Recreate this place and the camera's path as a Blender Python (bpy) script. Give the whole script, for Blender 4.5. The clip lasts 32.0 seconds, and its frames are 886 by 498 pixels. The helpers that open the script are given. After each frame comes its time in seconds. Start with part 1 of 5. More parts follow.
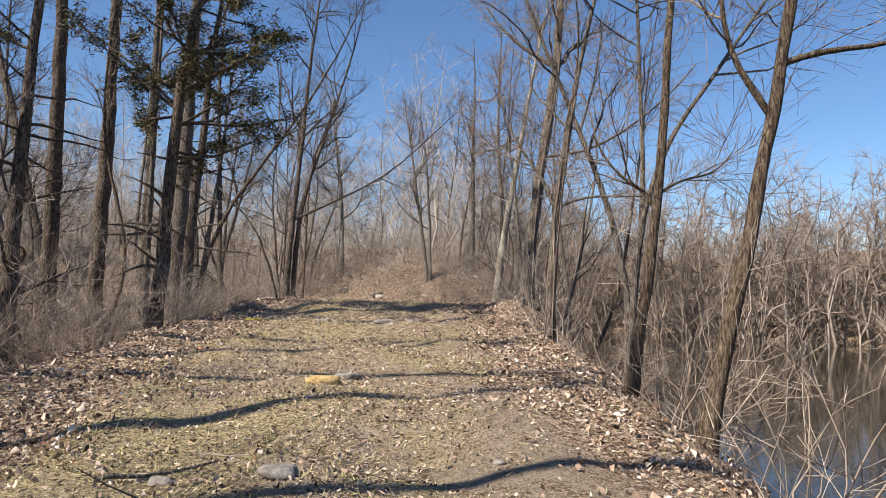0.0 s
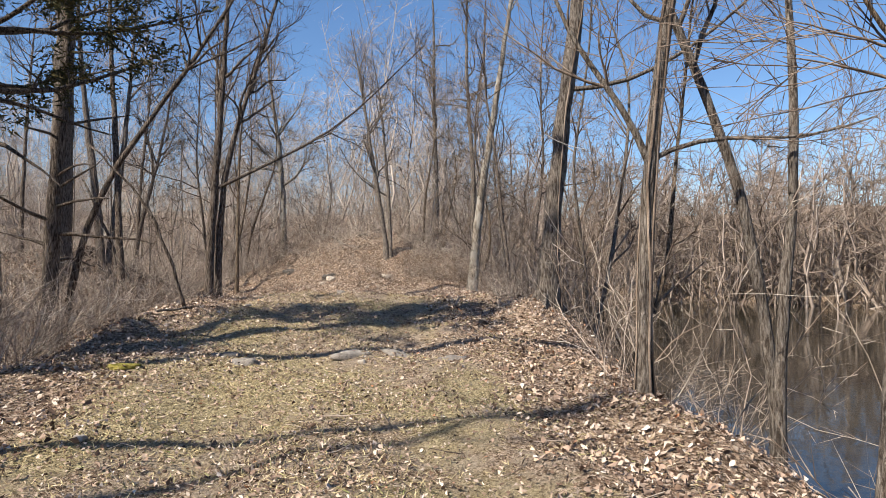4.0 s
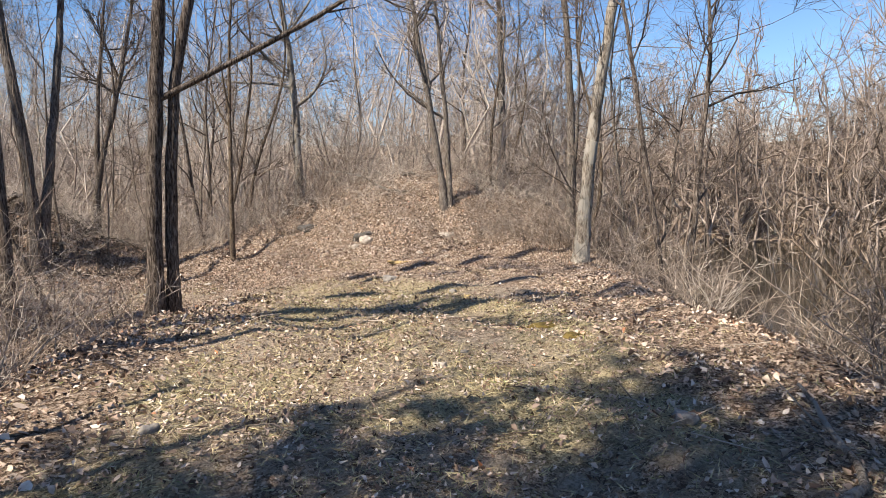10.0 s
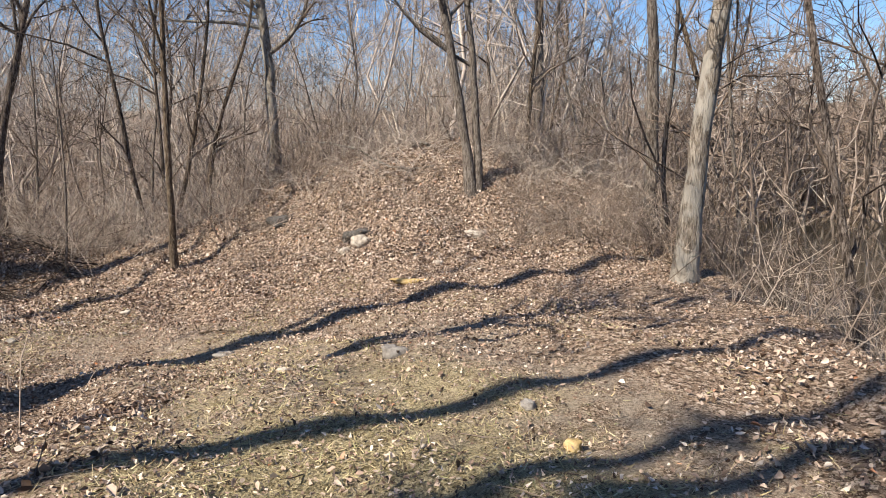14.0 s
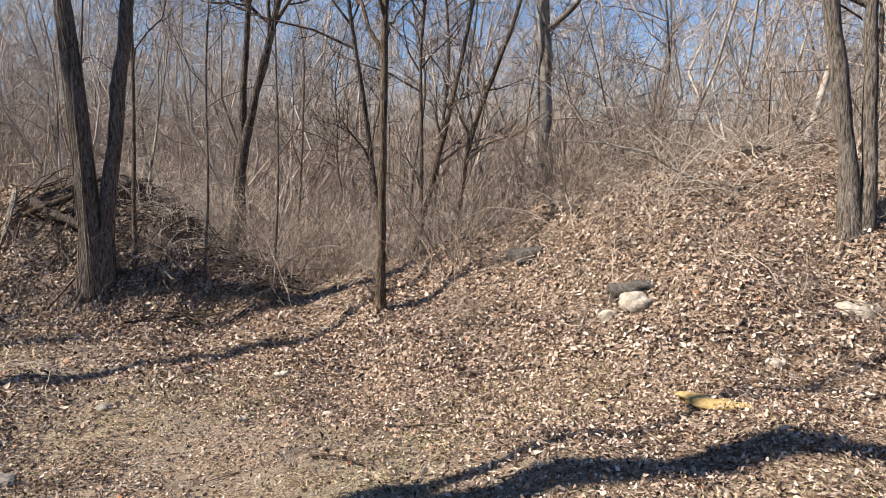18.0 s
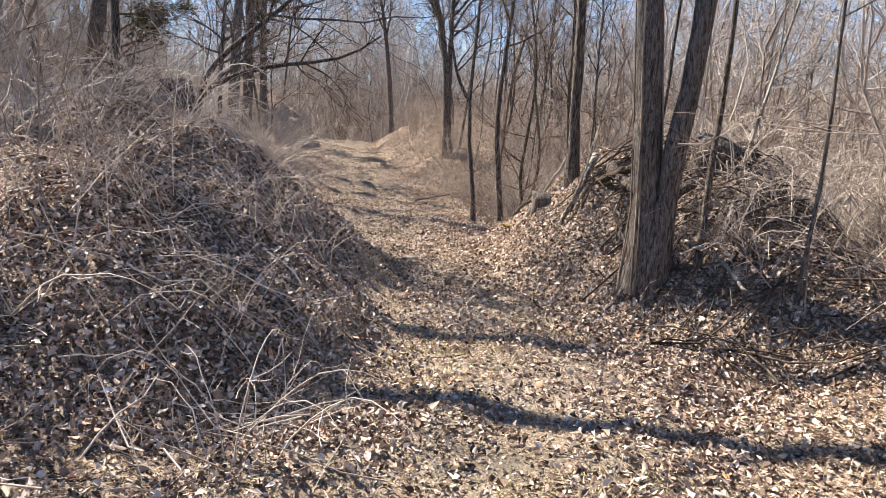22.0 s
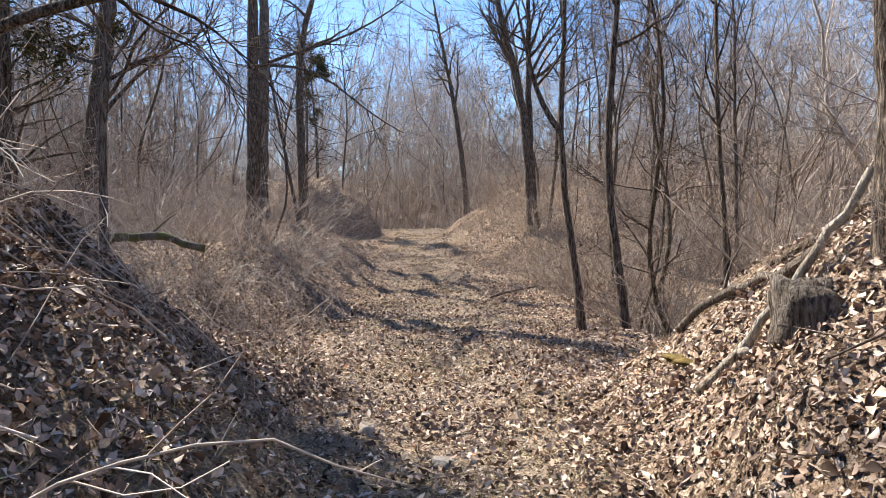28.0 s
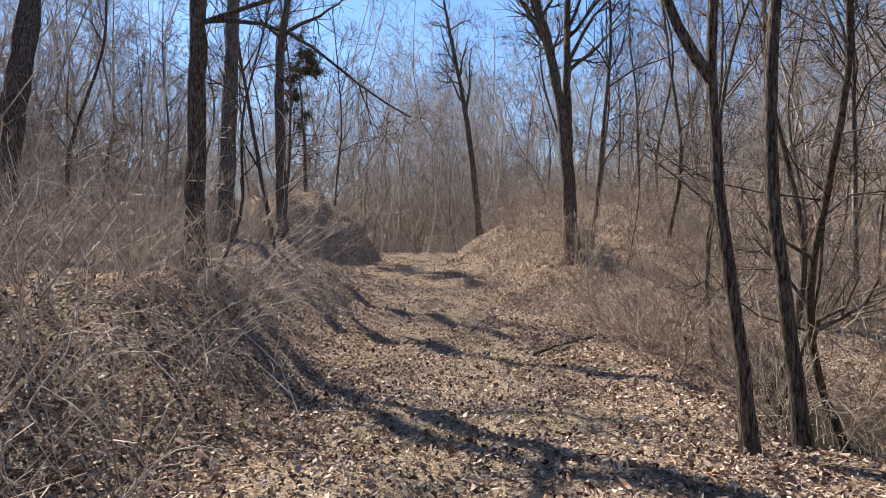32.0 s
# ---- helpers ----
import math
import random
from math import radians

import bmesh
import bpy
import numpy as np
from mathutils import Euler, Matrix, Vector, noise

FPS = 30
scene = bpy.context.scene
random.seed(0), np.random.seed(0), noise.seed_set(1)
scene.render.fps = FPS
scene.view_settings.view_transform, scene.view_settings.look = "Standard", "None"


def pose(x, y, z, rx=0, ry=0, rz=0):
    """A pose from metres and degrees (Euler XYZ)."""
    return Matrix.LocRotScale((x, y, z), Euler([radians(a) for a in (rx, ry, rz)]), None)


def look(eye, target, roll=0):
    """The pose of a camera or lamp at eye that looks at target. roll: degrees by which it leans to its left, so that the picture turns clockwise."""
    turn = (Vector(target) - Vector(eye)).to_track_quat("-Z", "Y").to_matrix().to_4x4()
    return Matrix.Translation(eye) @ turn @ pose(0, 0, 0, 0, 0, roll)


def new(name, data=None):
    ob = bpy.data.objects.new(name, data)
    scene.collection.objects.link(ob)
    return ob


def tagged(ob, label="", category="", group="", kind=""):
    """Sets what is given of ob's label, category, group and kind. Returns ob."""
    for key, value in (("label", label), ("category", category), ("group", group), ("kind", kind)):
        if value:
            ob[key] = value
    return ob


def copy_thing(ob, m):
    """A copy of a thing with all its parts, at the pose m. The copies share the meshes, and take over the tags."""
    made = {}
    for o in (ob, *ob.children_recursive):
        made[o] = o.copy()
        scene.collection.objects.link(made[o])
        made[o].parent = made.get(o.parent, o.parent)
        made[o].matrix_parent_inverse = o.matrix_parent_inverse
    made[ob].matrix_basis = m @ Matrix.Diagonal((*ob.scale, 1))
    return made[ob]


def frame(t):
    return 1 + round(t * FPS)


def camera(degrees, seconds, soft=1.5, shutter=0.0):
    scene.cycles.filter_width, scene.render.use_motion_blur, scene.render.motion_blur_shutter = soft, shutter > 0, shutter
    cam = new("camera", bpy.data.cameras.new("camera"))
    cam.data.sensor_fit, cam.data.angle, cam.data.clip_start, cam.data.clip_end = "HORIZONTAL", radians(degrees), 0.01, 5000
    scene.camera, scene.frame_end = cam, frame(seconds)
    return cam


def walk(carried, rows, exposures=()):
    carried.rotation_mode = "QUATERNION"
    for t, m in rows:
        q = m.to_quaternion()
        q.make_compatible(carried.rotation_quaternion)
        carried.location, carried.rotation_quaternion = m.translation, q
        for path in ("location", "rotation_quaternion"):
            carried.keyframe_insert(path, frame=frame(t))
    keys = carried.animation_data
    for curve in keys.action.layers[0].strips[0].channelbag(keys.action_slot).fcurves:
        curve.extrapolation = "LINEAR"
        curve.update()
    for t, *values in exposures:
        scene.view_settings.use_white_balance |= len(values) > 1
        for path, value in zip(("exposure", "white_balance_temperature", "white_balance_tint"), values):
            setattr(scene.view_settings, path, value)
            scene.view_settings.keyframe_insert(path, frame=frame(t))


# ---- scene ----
cam = camera(66.26, 32.0, 0.9)
PATH = [
    (0, look((0.000, 0.000, 1.497), (-0.083, 9.969, 2.282), 2.03)),
    (0.5, look((-0.057, 0.624, 1.578), (-0.052, 10.598, 2.300), 0.86)),
    (1, look((-0.175, 1.254, 1.667), (0.026, 11.230, 2.322), -0.55)),
    (1.5, look((-0.246, 1.840, 1.753), (0.233, 11.811, 2.343), -1.50)),
    (2, look((-0.305, 2.415, 1.851), (0.417, 12.374, 2.390), -1.94)),
    (2.5, look((-0.357, 2.999, 1.923), (0.538, 12.948, 2.384), -1.93)),
    (4.5, look((-0.698, 5.336, 2.132), (-0.132, 15.318, 2.338), 0.94)),
    (5, look((-0.822, 5.929, 2.179), (-0.429, 15.920, 2.345), 0.74)),
    (5.5, look((-1.032, 6.591, 2.268), (-0.834, 16.586, 2.502), -0.42)),
    (6, look((-1.269, 7.261, 2.304), (-1.262, 17.261, 2.403), -0.44)),
    (6.5, look((-1.352, 7.910, 2.371), (-1.493, 17.908, 2.258), -0.21)),
    (7, look((-1.455, 8.565, 2.435), (-1.622, 18.555, 2.018), 0.19)),
    (7.5, look((-1.468, 9.262, 2.440), (-1.578, 19.239, 1.777), 0.11)),
    (8, look((-1.533, 9.945, 2.513), (-1.490, 19.911, 1.688), -0.14)),
    (8.5, look((-1.501, 10.630, 2.572), (-1.365, 20.593, 1.718), -0.53)),
    (9, look((-1.558, 11.309, 2.657), (-1.370, 21.273, 1.830), -0.50)),
    (9.5, look((-1.597, 11.958, 2.709), (-1.361, 21.925, 1.930), -0.19)),
    (10, look((-1.567, 12.570, 2.658), (-1.244, 22.537, 1.915), -0.39)),
    (10.5, look((-1.505, 13.233, 2.718), (-1.038, 23.191, 1.928), 0.07)),
    (11, look((-1.516, 13.909, 2.773), (-0.967, 23.862, 1.970), 0.22)),
    (11.5, look((-1.587, 14.585, 2.828), (-1.078, 24.534, 1.959), 0.18)),
    (12, look((-1.634, 15.243, 2.895), (-1.337, 25.195, 1.961), -0.09)),
    (12.5, look((-1.736, 15.877, 2.957), (-1.590, 25.824, 1.934), -0.42)),
    (13, look((-1.760, 16.480, 2.978), (-1.605, 26.422, 1.913), -0.70)),
    (13.5, look((-1.809, 17.088, 3.002), (-1.533, 27.019, 1.860), -0.64)),
    (14, look((-1.787, 17.749, 2.951), (-1.546, 27.668, 1.710), -0.55)),
    (14.5, look((-1.831, 18.450, 2.883), (-1.954, 28.347, 1.457), -0.70)),
    (16.5, look((-1.643, 20.725, 2.915), (-3.852, 30.332, 1.235), -1.31)),
    (17, look((-1.627, 21.255, 2.867), (-4.199, 30.817, 1.467), -0.79)),
    (17.5, look((-1.705, 21.741, 2.881), (-5.124, 31.078, 1.817), 0.12)),
    (18, look((-1.838, 22.242, 2.872), (-5.999, 31.278, 1.861), 1.16)),
    (18.5, look((-1.982, 22.756, 2.880), (-6.778, 31.428, 1.539), 1.49)),
    (19, look((-2.217, 23.239, 2.824), (-7.685, 31.449, 1.183), 1.14)),
    (19.5, look((-2.418, 23.673, 2.828), (-8.943, 31.057, 1.128), 0.02)),
    (20, look((-2.609, 24.034, 2.837), (-10.830, 29.482, 1.186), -1.89)),
    (20.5, look((-2.870, 24.454, 2.756), (-12.285, 27.428, 1.168), -4.40)),
    (21, look((-3.221, 24.825, 2.677), (-12.646, 27.574, 0.779), -1.29)),
    (21.5, look((-3.627, 25.141, 2.623), (-13.132, 27.736, 0.915), 0.46)),
    (22, look((-4.037, 25.448, 2.576), (-13.687, 27.581, 1.048), 2.68)),
    (22.5, look((-4.466, 25.678, 2.477), (-13.976, 28.053, 0.497), 0.79)),
    (23, look((-4.948, 25.850, 2.415), (-14.731, 27.444, 1.092), -2.28)),
    (23.5, look((-5.431, 25.980, 2.352), (-15.239, 27.622, 1.305), -3.88)),
    (24, look((-5.932, 26.182, 2.300), (-15.694, 28.247, 1.633), -5.38)),
    (24.5, look((-6.489, 26.331, 2.224), (-16.109, 28.840, 1.145), -1.18)),
    (25, look((-7.052, 26.479, 2.156), (-16.651, 28.863, 0.685), -1.16)),
    (25.5, look((-7.633, 26.640, 2.168), (-17.374, 28.662, 1.156), -1.82)),
    (26, look((-8.203, 26.759, 2.168), (-17.977, 28.743, 1.433), -0.14)),
    (26.5, look((-8.792, 26.889, 2.184), (-18.657, 28.472, 1.784), 0.50)),
    (28.5, look((-11.123, 26.993, 2.199), (-21.094, 27.714, 1.939), -1.86)),
    (29, look((-11.751, 26.943, 2.200), (-21.709, 27.849, 2.030), -1.96)),
    (29.5, look((-12.294, 26.949, 2.207), (-22.239, 27.997, 2.221), -1.58)),
    (30, look((-12.893, 26.931, 2.213), (-22.838, 27.972, 2.361), -1.27)),
    (30.5, look((-13.453, 26.962, 2.236), (-23.409, 27.868, 2.507), -0.85)),
    (31, look((-14.027, 26.968, 2.253), (-23.994, 27.741, 2.504), -0.92)),
    (31.5, look((-14.580, 26.923, 2.271), (-24.550, 27.676, 2.428), -0.90)),
    (32, look((-15.190, 26.991, 2.262), (-25.157, 27.794, 2.376), -1.00)),
]
walk(cam, PATH, ((0.0, 0.86), (2.0, 0.86), (6.0, 0.95), (9.0, 1.12), (12.0, 0.95), (18.0, 1.05), (22.0, 1.8), (26.0, 1.78), (29.0, 1.42), (32.0, 1.26)))

# ---- daylight ----
SUN_TOWARDS = (-0.809, -0.588)
SUN_HEIGHT = radians(44)
world = bpy.data.worlds.new("sky")
scene.world = world
world.use_nodes = True
wn = world.node_tree.nodes
sky = wn.new("ShaderNodeTexSky")
sky.sky_type = "NISHITA"
sky.sun_disc = False
sky.sun_elevation = SUN_HEIGHT
sky.sun_rotation = math.atan2(SUN_TOWARDS[0], SUN_TOWARDS[1])
sky.altitude, sky.air_density, sky.dust_density, sky.ozone_density = 0, 1.0, 0.15, 4.0
wn["Background"].inputs["Strength"].default_value = 0.085
deep = wn.new("ShaderNodeHueSaturation")
deep.inputs["Saturation"].default_value = 1.1
deep.inputs["Hue"].default_value = 0.503
world.node_tree.links.new(sky.outputs[0], deep.inputs["Color"])
world.node_tree.links.new(deep.outputs[0], wn["Background"].inputs["Color"])
sun_data = bpy.data.lights.new("sun", "SUN")
sun_data.energy, sun_data.angle, sun_data.color = 5.0, radians(0.55), (1.0, 0.9, 0.76)
sun = new("sun", sun_data)
sun.matrix_world = look((SUN_TOWARDS[0] * 50, SUN_TOWARDS[1] * 50, math.tan(SUN_HEIGHT) * 50), (0, 0, 0))

# ---- the lie of the land ----
WATER = -0.8


def smooth(v):
    v = np.clip(v, 0, 1)
    return v * v * (3 - 2 * v)


def ripple(x, y, size, seed):
    """Soft unevenness of about that size, between -1 and 1."""
    r = np.random.default_rng(seed)
    total = 0
    for _ in range(7):
        a, k = r.uniform(0, 6.283), r.uniform(0.6, 1.7) / size * 6.283
        total = total + np.sin(k * (x * np.cos(a) + y * np.sin(a)) + r.uniform(0, 6.283))
    return total / 3.2


def bump(x, y, cx, cy, rx, ry, high, sharp=1.3):
    return high * np.clip(1 - ((x - cx) / rx) ** 2 - ((y - cy) / ry) ** 2, 0, 1) ** sharp


def height(x, y):
    x, y = np.asarray(x, float), np.asarray(y, float)
    xw, yw = x + 0.25 * ripple(x, y, 4.0, 3), y + 0.25 * ripple(x, y, 4.0, 4)
    dam = np.interp(y, (-30, -10, 0, 5.6, 9, 12, 15, 18, 21.6, 24, 26.5, 30, 60), (-1.2, -0.75, 0.03, 0.55, 0.86, 1.07, 1.38, 1.45, 1.35, 1.38, 1.19, 1.5, 1.3))
    lane = np.interp(x, (-60, -45, -37, -32, -28, -25, -15, -9, -7, -4.4, -2, 2), (2.6, 2.3, 1.95, 1.35, 0.85, 0.72, 0.73, 0.70, 0.68, 0.70, 0.8, 0.9))
    left = np.interp(y, (-30, 0, 20, 24), (-0.9, -0.5, 0.55, 0.7))
    lane = lane + (np.minimum(lane, left) - lane) * smooth((25 - y) / 3) * smooth((x + 20) / 6)
    late = smooth((y - 21) / 4)
    z = lane + (dam - lane) * smooth((x + 6.6 - 0.5 * late) / (2.6 + 3.0 * late))
    z = z + bump(xw, yw, -2.44, 32.92, 9.0, 5.13, 2.05, 2.6)
    z = z + bump(x, y, 1.75, 15.1, 1.1, 1.3, 0.3)
    z = z + bump(xw, yw, -13.2, 30.9, 5.0, 2.7, 1.9)
    z = z + bump(xw, yw, -13.6, 23.4, 6.2, 3.4, 2.25, 1.35)
    z = z + bump(xw, yw, -41, 23.6, 4.6, 3.1, 2.1, 0.75)
    z = z + bump(xw, yw, -39, 33.6, 13, 4.2, 2.1)
    z = z + 1.35 * smooth((26.3 - yw) / 2.4) * smooth((-18.5 - x) / 4) * smooth((x + 60) / 20) * (1 - 0.6 * smooth((-32 - x) / 5))
    z = z - bump(xw, yw, -20.5, 33.1, 6.0, 2.9, 1.5)
    edge = np.interp(y, (-10, 3, 8, 14, 22, 27, 32, 40), (0.9, 1.5, 1.45, 1.25, 1.3, 2.3, 3.2, 3.4)) + 0.18 * ripple(x * 0, y, 1.6, 5)
    over = x - edge
    z = z - np.clip(np.clip(over, 0, 9) * 0.62 - 0.12 * (1 - np.exp(-np.clip(over, 0, 9) * 3)), 0, 3.2)
    pond = smooth((x - 2.5) / 2.5)
    z = z + (np.minimum(z, WATER - 0.5) - z) * pond * smooth((46 - y + 0.6 * x) / 7)
    far = smooth((np.hypot(x + 4, y - 14) - 53) / 6)
    away = np.hypot(x + 4, y - 14)
    z = z + far * (0.1 + 0.5 * ripple(x, y, 60, 6) + 8.5 * smooth((away - 54) / 26) - z)
    near = 1 - smooth((np.hypot(x + 10, y - 16) - 40) / 20)
    rough = bump(x, y, -2.2, 31.6, 6, 4.5, 1) + bump(x, y, -13.2, 30.5, 5.5, 3.2, 1) + bump(x, y, -13.4, 23.5, 6.2, 3.4, 1) + 2.5 * bump(x, y, -41, 23.6, 5, 3.6, 1)
    z = z + np.clip(rough, 0, 2) * (0.09 * ripple(x, y, 1.1, 12) + 0.045 * ripple(x, y, 0.45, 13))
    return z + near * (0.06 * ripple(x, y, 2.3, 7) + 0.02 * ripple(x, y, 0.7, 8) + 0.008 * ripple(x, y, 0.28, 9))


def ground_at(x, y):
    return float(height(x, y))


TRACK = np.array([(0.3, -12), (0, 0), (-1.2, 7), (-1.6, 14), (-1.7, 21), (-2.6, 24.3), (-5, 26.2), (-9, 26.9), (-15, 27), (-25, 28), (-36, 28.3), (-60, 28.6)])


def from_track(x, y):
    """Distance from the middle of the track."""
    x, y = np.asarray(x, float), np.asarray(y, float)
    best = np.full(x.shape, 1e9)
    for (ax, ay), (bx, by) in zip(TRACK[:-1], TRACK[1:]):
        dx, dy = bx - ax, by - ay
        t = np.clip(((x - ax) * dx + (y - ay) * dy) / (dx * dx + dy * dy), 0, 1)
        best = np.minimum(best, np.hypot(x - ax - t * dx, y - ay - t * dy))
    return best


def bare_patch(x, y):
    """Where the sand lies open on the track."""
    spots = bump(x, y, 0.75, 4.4, 0.8, 2.4, 1, 0.8) + bump(x, y, -0.2, 22.4, 0.9, 1.9, 1, 0.8) + bump(x, y, -3.6, 25.3, 0.8, 0.8, 0.8, 0.8)
    return np.clip(spots * (1.1 + 0.5 * ripple(x, y, 0.8, 41)), 0, 1)

# ---- materials ----
def nodes_of(name, rough=0.9, specular=0.2):
    m = bpy.data.materials.new(name)
    m.use_nodes = True
    b = m.node_tree.nodes["Principled BSDF"]
    b.inputs["Roughness"].default_value = rough
    b.inputs["Specular IOR Level"].default_value = specular
    return m, m.node_tree.nodes, m.node_tree.links, b


def noise_node(n, l, coords, scale, detail=4, rough=0.6, stretch=None):
    if stretch:
        mp = n.new("ShaderNodeMapping")
        mp.inputs["Scale"].default_value = stretch
        l.new(coords, mp.inputs["Vector"])
        coords = mp.outputs[0]
    t = n.new("ShaderNodeTexNoise")
    t.inputs["Distortion"].default_value = 0.7 if stretch else 0.0
    t.inputs["Scale"].default_value, t.inputs["Detail"].default_value, t.inputs["Roughness"].default_value = scale, detail, rough
    l.new(coords, t.inputs["Vector"])
    return t.outputs["Fac"]


def ramp(n, l, fac, stops):
    r = n.new("ShaderNodeValToRGB")
    while len(r.color_ramp.elements) < len(stops):
        r.color_ramp.elements.new(0.5)
    for e, (p, c) in zip(r.color_ramp.elements, stops):
        e.position, e.color = p, (*c, 1)
    l.new(fac, r.inputs[0])
    return r.outputs[0]


def mixed(n, l, kind, fac, a, b):
    x = n.new("ShaderNodeMix")
    x.data_type, x.blend_type = "RGBA", kind
    for socket, v in ((x.inputs[0], fac), (x.inputs[6], a), (x.inputs[7], b)):
        if isinstance(v, (int, float)):
            socket.default_value = v
        elif isinstance(v, tuple):
            socket.default_value = (*v, 1)
        else:
            l.new(v, socket)
    return x.outputs[2]


def relief(n, l, b, fac, strength, distance):
    u = n.new("ShaderNodeBump")
    u.inputs["Strength"].default_value, u.inputs["Distance"].default_value = strength, distance
    l.new(fac, u.inputs["Height"])
    l.new(u.outputs[0], b.inputs["Normal"])


def bark(name, dark, mid, light, furrow=18.0, patches=None, rough=0.95):
    """Furrowed bark: long vertical ridges, blotches of lichen, and a tint of each tree's own."""
    m, n, l, b = nodes_of(name, rough, 0.15)
    at = n.new("ShaderNodeNewGeometry").outputs["Position"]
    ridges = noise_node(n, l, at, furrow * 1.35, 4, 0.65, (1, 1, 0.17))
    blotch = noise_node(n, l, at, 2.2, 5, 0.7)
    c = ramp(n, l, ridges, ((0.38, dark), (0.49, mid), (0.62, light)))
    flakes = noise_node(n, l, at, 150, 4, 0.7, (1, 1, 0.45))
    c = mixed(n, l, "OVERLAY", 0.6, c, ramp(n, l, flakes, ((0.35, (0.2, 0.2, 0.2)), (0.65, (0.8, 0.8, 0.8)))))
    c = mixed(n, l, "OVERLAY", 0.35, c, ramp(n, l, blotch, ((0.3, (0.25, 0.24, 0.22)), (0.7, (0.72, 0.71, 0.68)))))
    if patches:
        c = mixed(n, l, "MIX", ramp(n, l, noise_node(n, l, at, 3.2, 4, 0.6, (1, 1, 0.5)), ((0.47, (0, 0, 0)), (0.53, (1, 1, 1)))), c, patches)
    tint = n.new("ShaderNodeObjectInfo").outputs["Random"]
    c = mixed(n, l, "MULTIPLY", 0.5, c, ramp(n, l, tint, ((0, (0.7, 0.68, 0.68)), (1, (1, 0.98, 0.94)))))
    l.new(c, b.inputs["Base Color"])
    relief(n, l, b, ridges, 1.0, 0.045)
    return m


def scatter_tints(name, stops, rough=0.8, scale=60.0):
    """For heaps of small pieces: each piece takes its own tint."""
    m, n, l, b = nodes_of(name, rough, 0.25)
    g = n.new("ShaderNodeNewGeometry")
    c = ramp(n, l, g.outputs["Random Per Island"], stops)
    c = mixed(n, l, "OVERLAY", 0.4, c, ramp(n, l, noise_node(n, l, g.outputs["Position"], scale, 3), ((0.3, (0.25, 0.25, 0.25)), (0.7, (0.75, 0.75, 0.75)))))
    l.new(c, b.inputs["Base Color"])
    return m


BARK_GREY = bark("bark_grey_brown", (0.0561, 0.0449, 0.0376), (0.158, 0.136, 0.119), (0.264, 0.238, 0.215), 34)
BARK_DARK = bark("bark_dark", (0.03, 0.023, 0.019), (0.115, 0.092, 0.077), (0.25, 0.215, 0.19), 36)
BARK_PALE = bark("bark_pale_patchy", (0.085, 0.0723, 0.0595), (0.221, 0.187, 0.153), (0.357, 0.323, 0.281), 26, (0.365, 0.34, 0.297))
BARK_TAN = bark("bark_scaly_tan", (0.0396, 0.0284, 0.0205), (0.125, 0.0944, 0.0693), (0.238, 0.191, 0.145), 38)
TWIG = bark("twig_bark", (0.0949, 0.0715, 0.0569), (0.207, 0.162, 0.131), (0.345, 0.284, 0.237), 5)
TWIG_DARK = bark("dark_twig_bark", (0.032, 0.024, 0.02), (0.08, 0.0624, 0.0512), (0.16, 0.132, 0.112), 5)
BRUSH = scatter_tints("dry_brush", ((0, (0.0754, 0.0537, 0.0424)), (0.4, (0.207, 0.159, 0.125)), (0.75, (0.359, 0.29, 0.236)), (1, (0.528, 0.453, 0.377))), 0.85, 9)
# pale tan stalks, with tints lifted further to brighten backlit thickets along the lane
PALE_BRUSH = scatter_tints("pale_dry_brush", ((0, (0.145, 0.109, 0.0875)), (0.35, (0.348, 0.283, 0.234)), (0.7, (0.493, 0.421, 0.357)), (1, (0.637, 0.574, 0.501))), 0.85, 9)
CANE = scatter_tints("pale_canes", ((0, (0.255, 0.204, 0.166)), (0.5, (0.442, 0.374, 0.315)), (1, (0.629, 0.561, 0.489))), 0.8, 9)
WOODS = scatter_tints("far_woods", ((0, (0.163, 0.13, 0.108)), (0.3, (0.341, 0.288, 0.247)), (0.7, (0.447, 0.386, 0.334)), (1, (0.57, 0.504, 0.447))), 0.95, 2)
# WOODS tints darkened in the colour to offset full sun on the far shore
DARKENED_WOODS = scatter_tints("darkened_far_woods", ((0, (0.1, 0.075, 0.06)), (0.5, (0.23, 0.18, 0.148)), (1, (0.4, 0.335, 0.285))), 0.95, 2)
LEAVES = scatter_tints("fallen_leaves", ((0, (0.0468, 0.0289, 0.0206)), (0.22, (0.15, 0.0991, 0.0711)), (0.5, (0.337, 0.245, 0.187)), (0.8, (0.505, 0.402, 0.322)), (0.96, (0.673, 0.589, 0.505)), (1, (0.393, 0.168, 0.0748))), 0.7, 45)
STRAW = scatter_tints("dead_grass", ((0, (0.248, 0.199, 0.105)), (0.5, (0.476, 0.4, 0.228)), (0.85, (0.571, 0.495, 0.315)), (1, (0.248, 0.276, 0.0952))), 0.8, 30)
NEEDLES = scatter_tints("cedar_foliage", ((0, (0.022, 0.027, 0.011)), (0.5, (0.058, 0.058, 0.021)), (1, (0.15, 0.112, 0.042))), 0.75, 20)


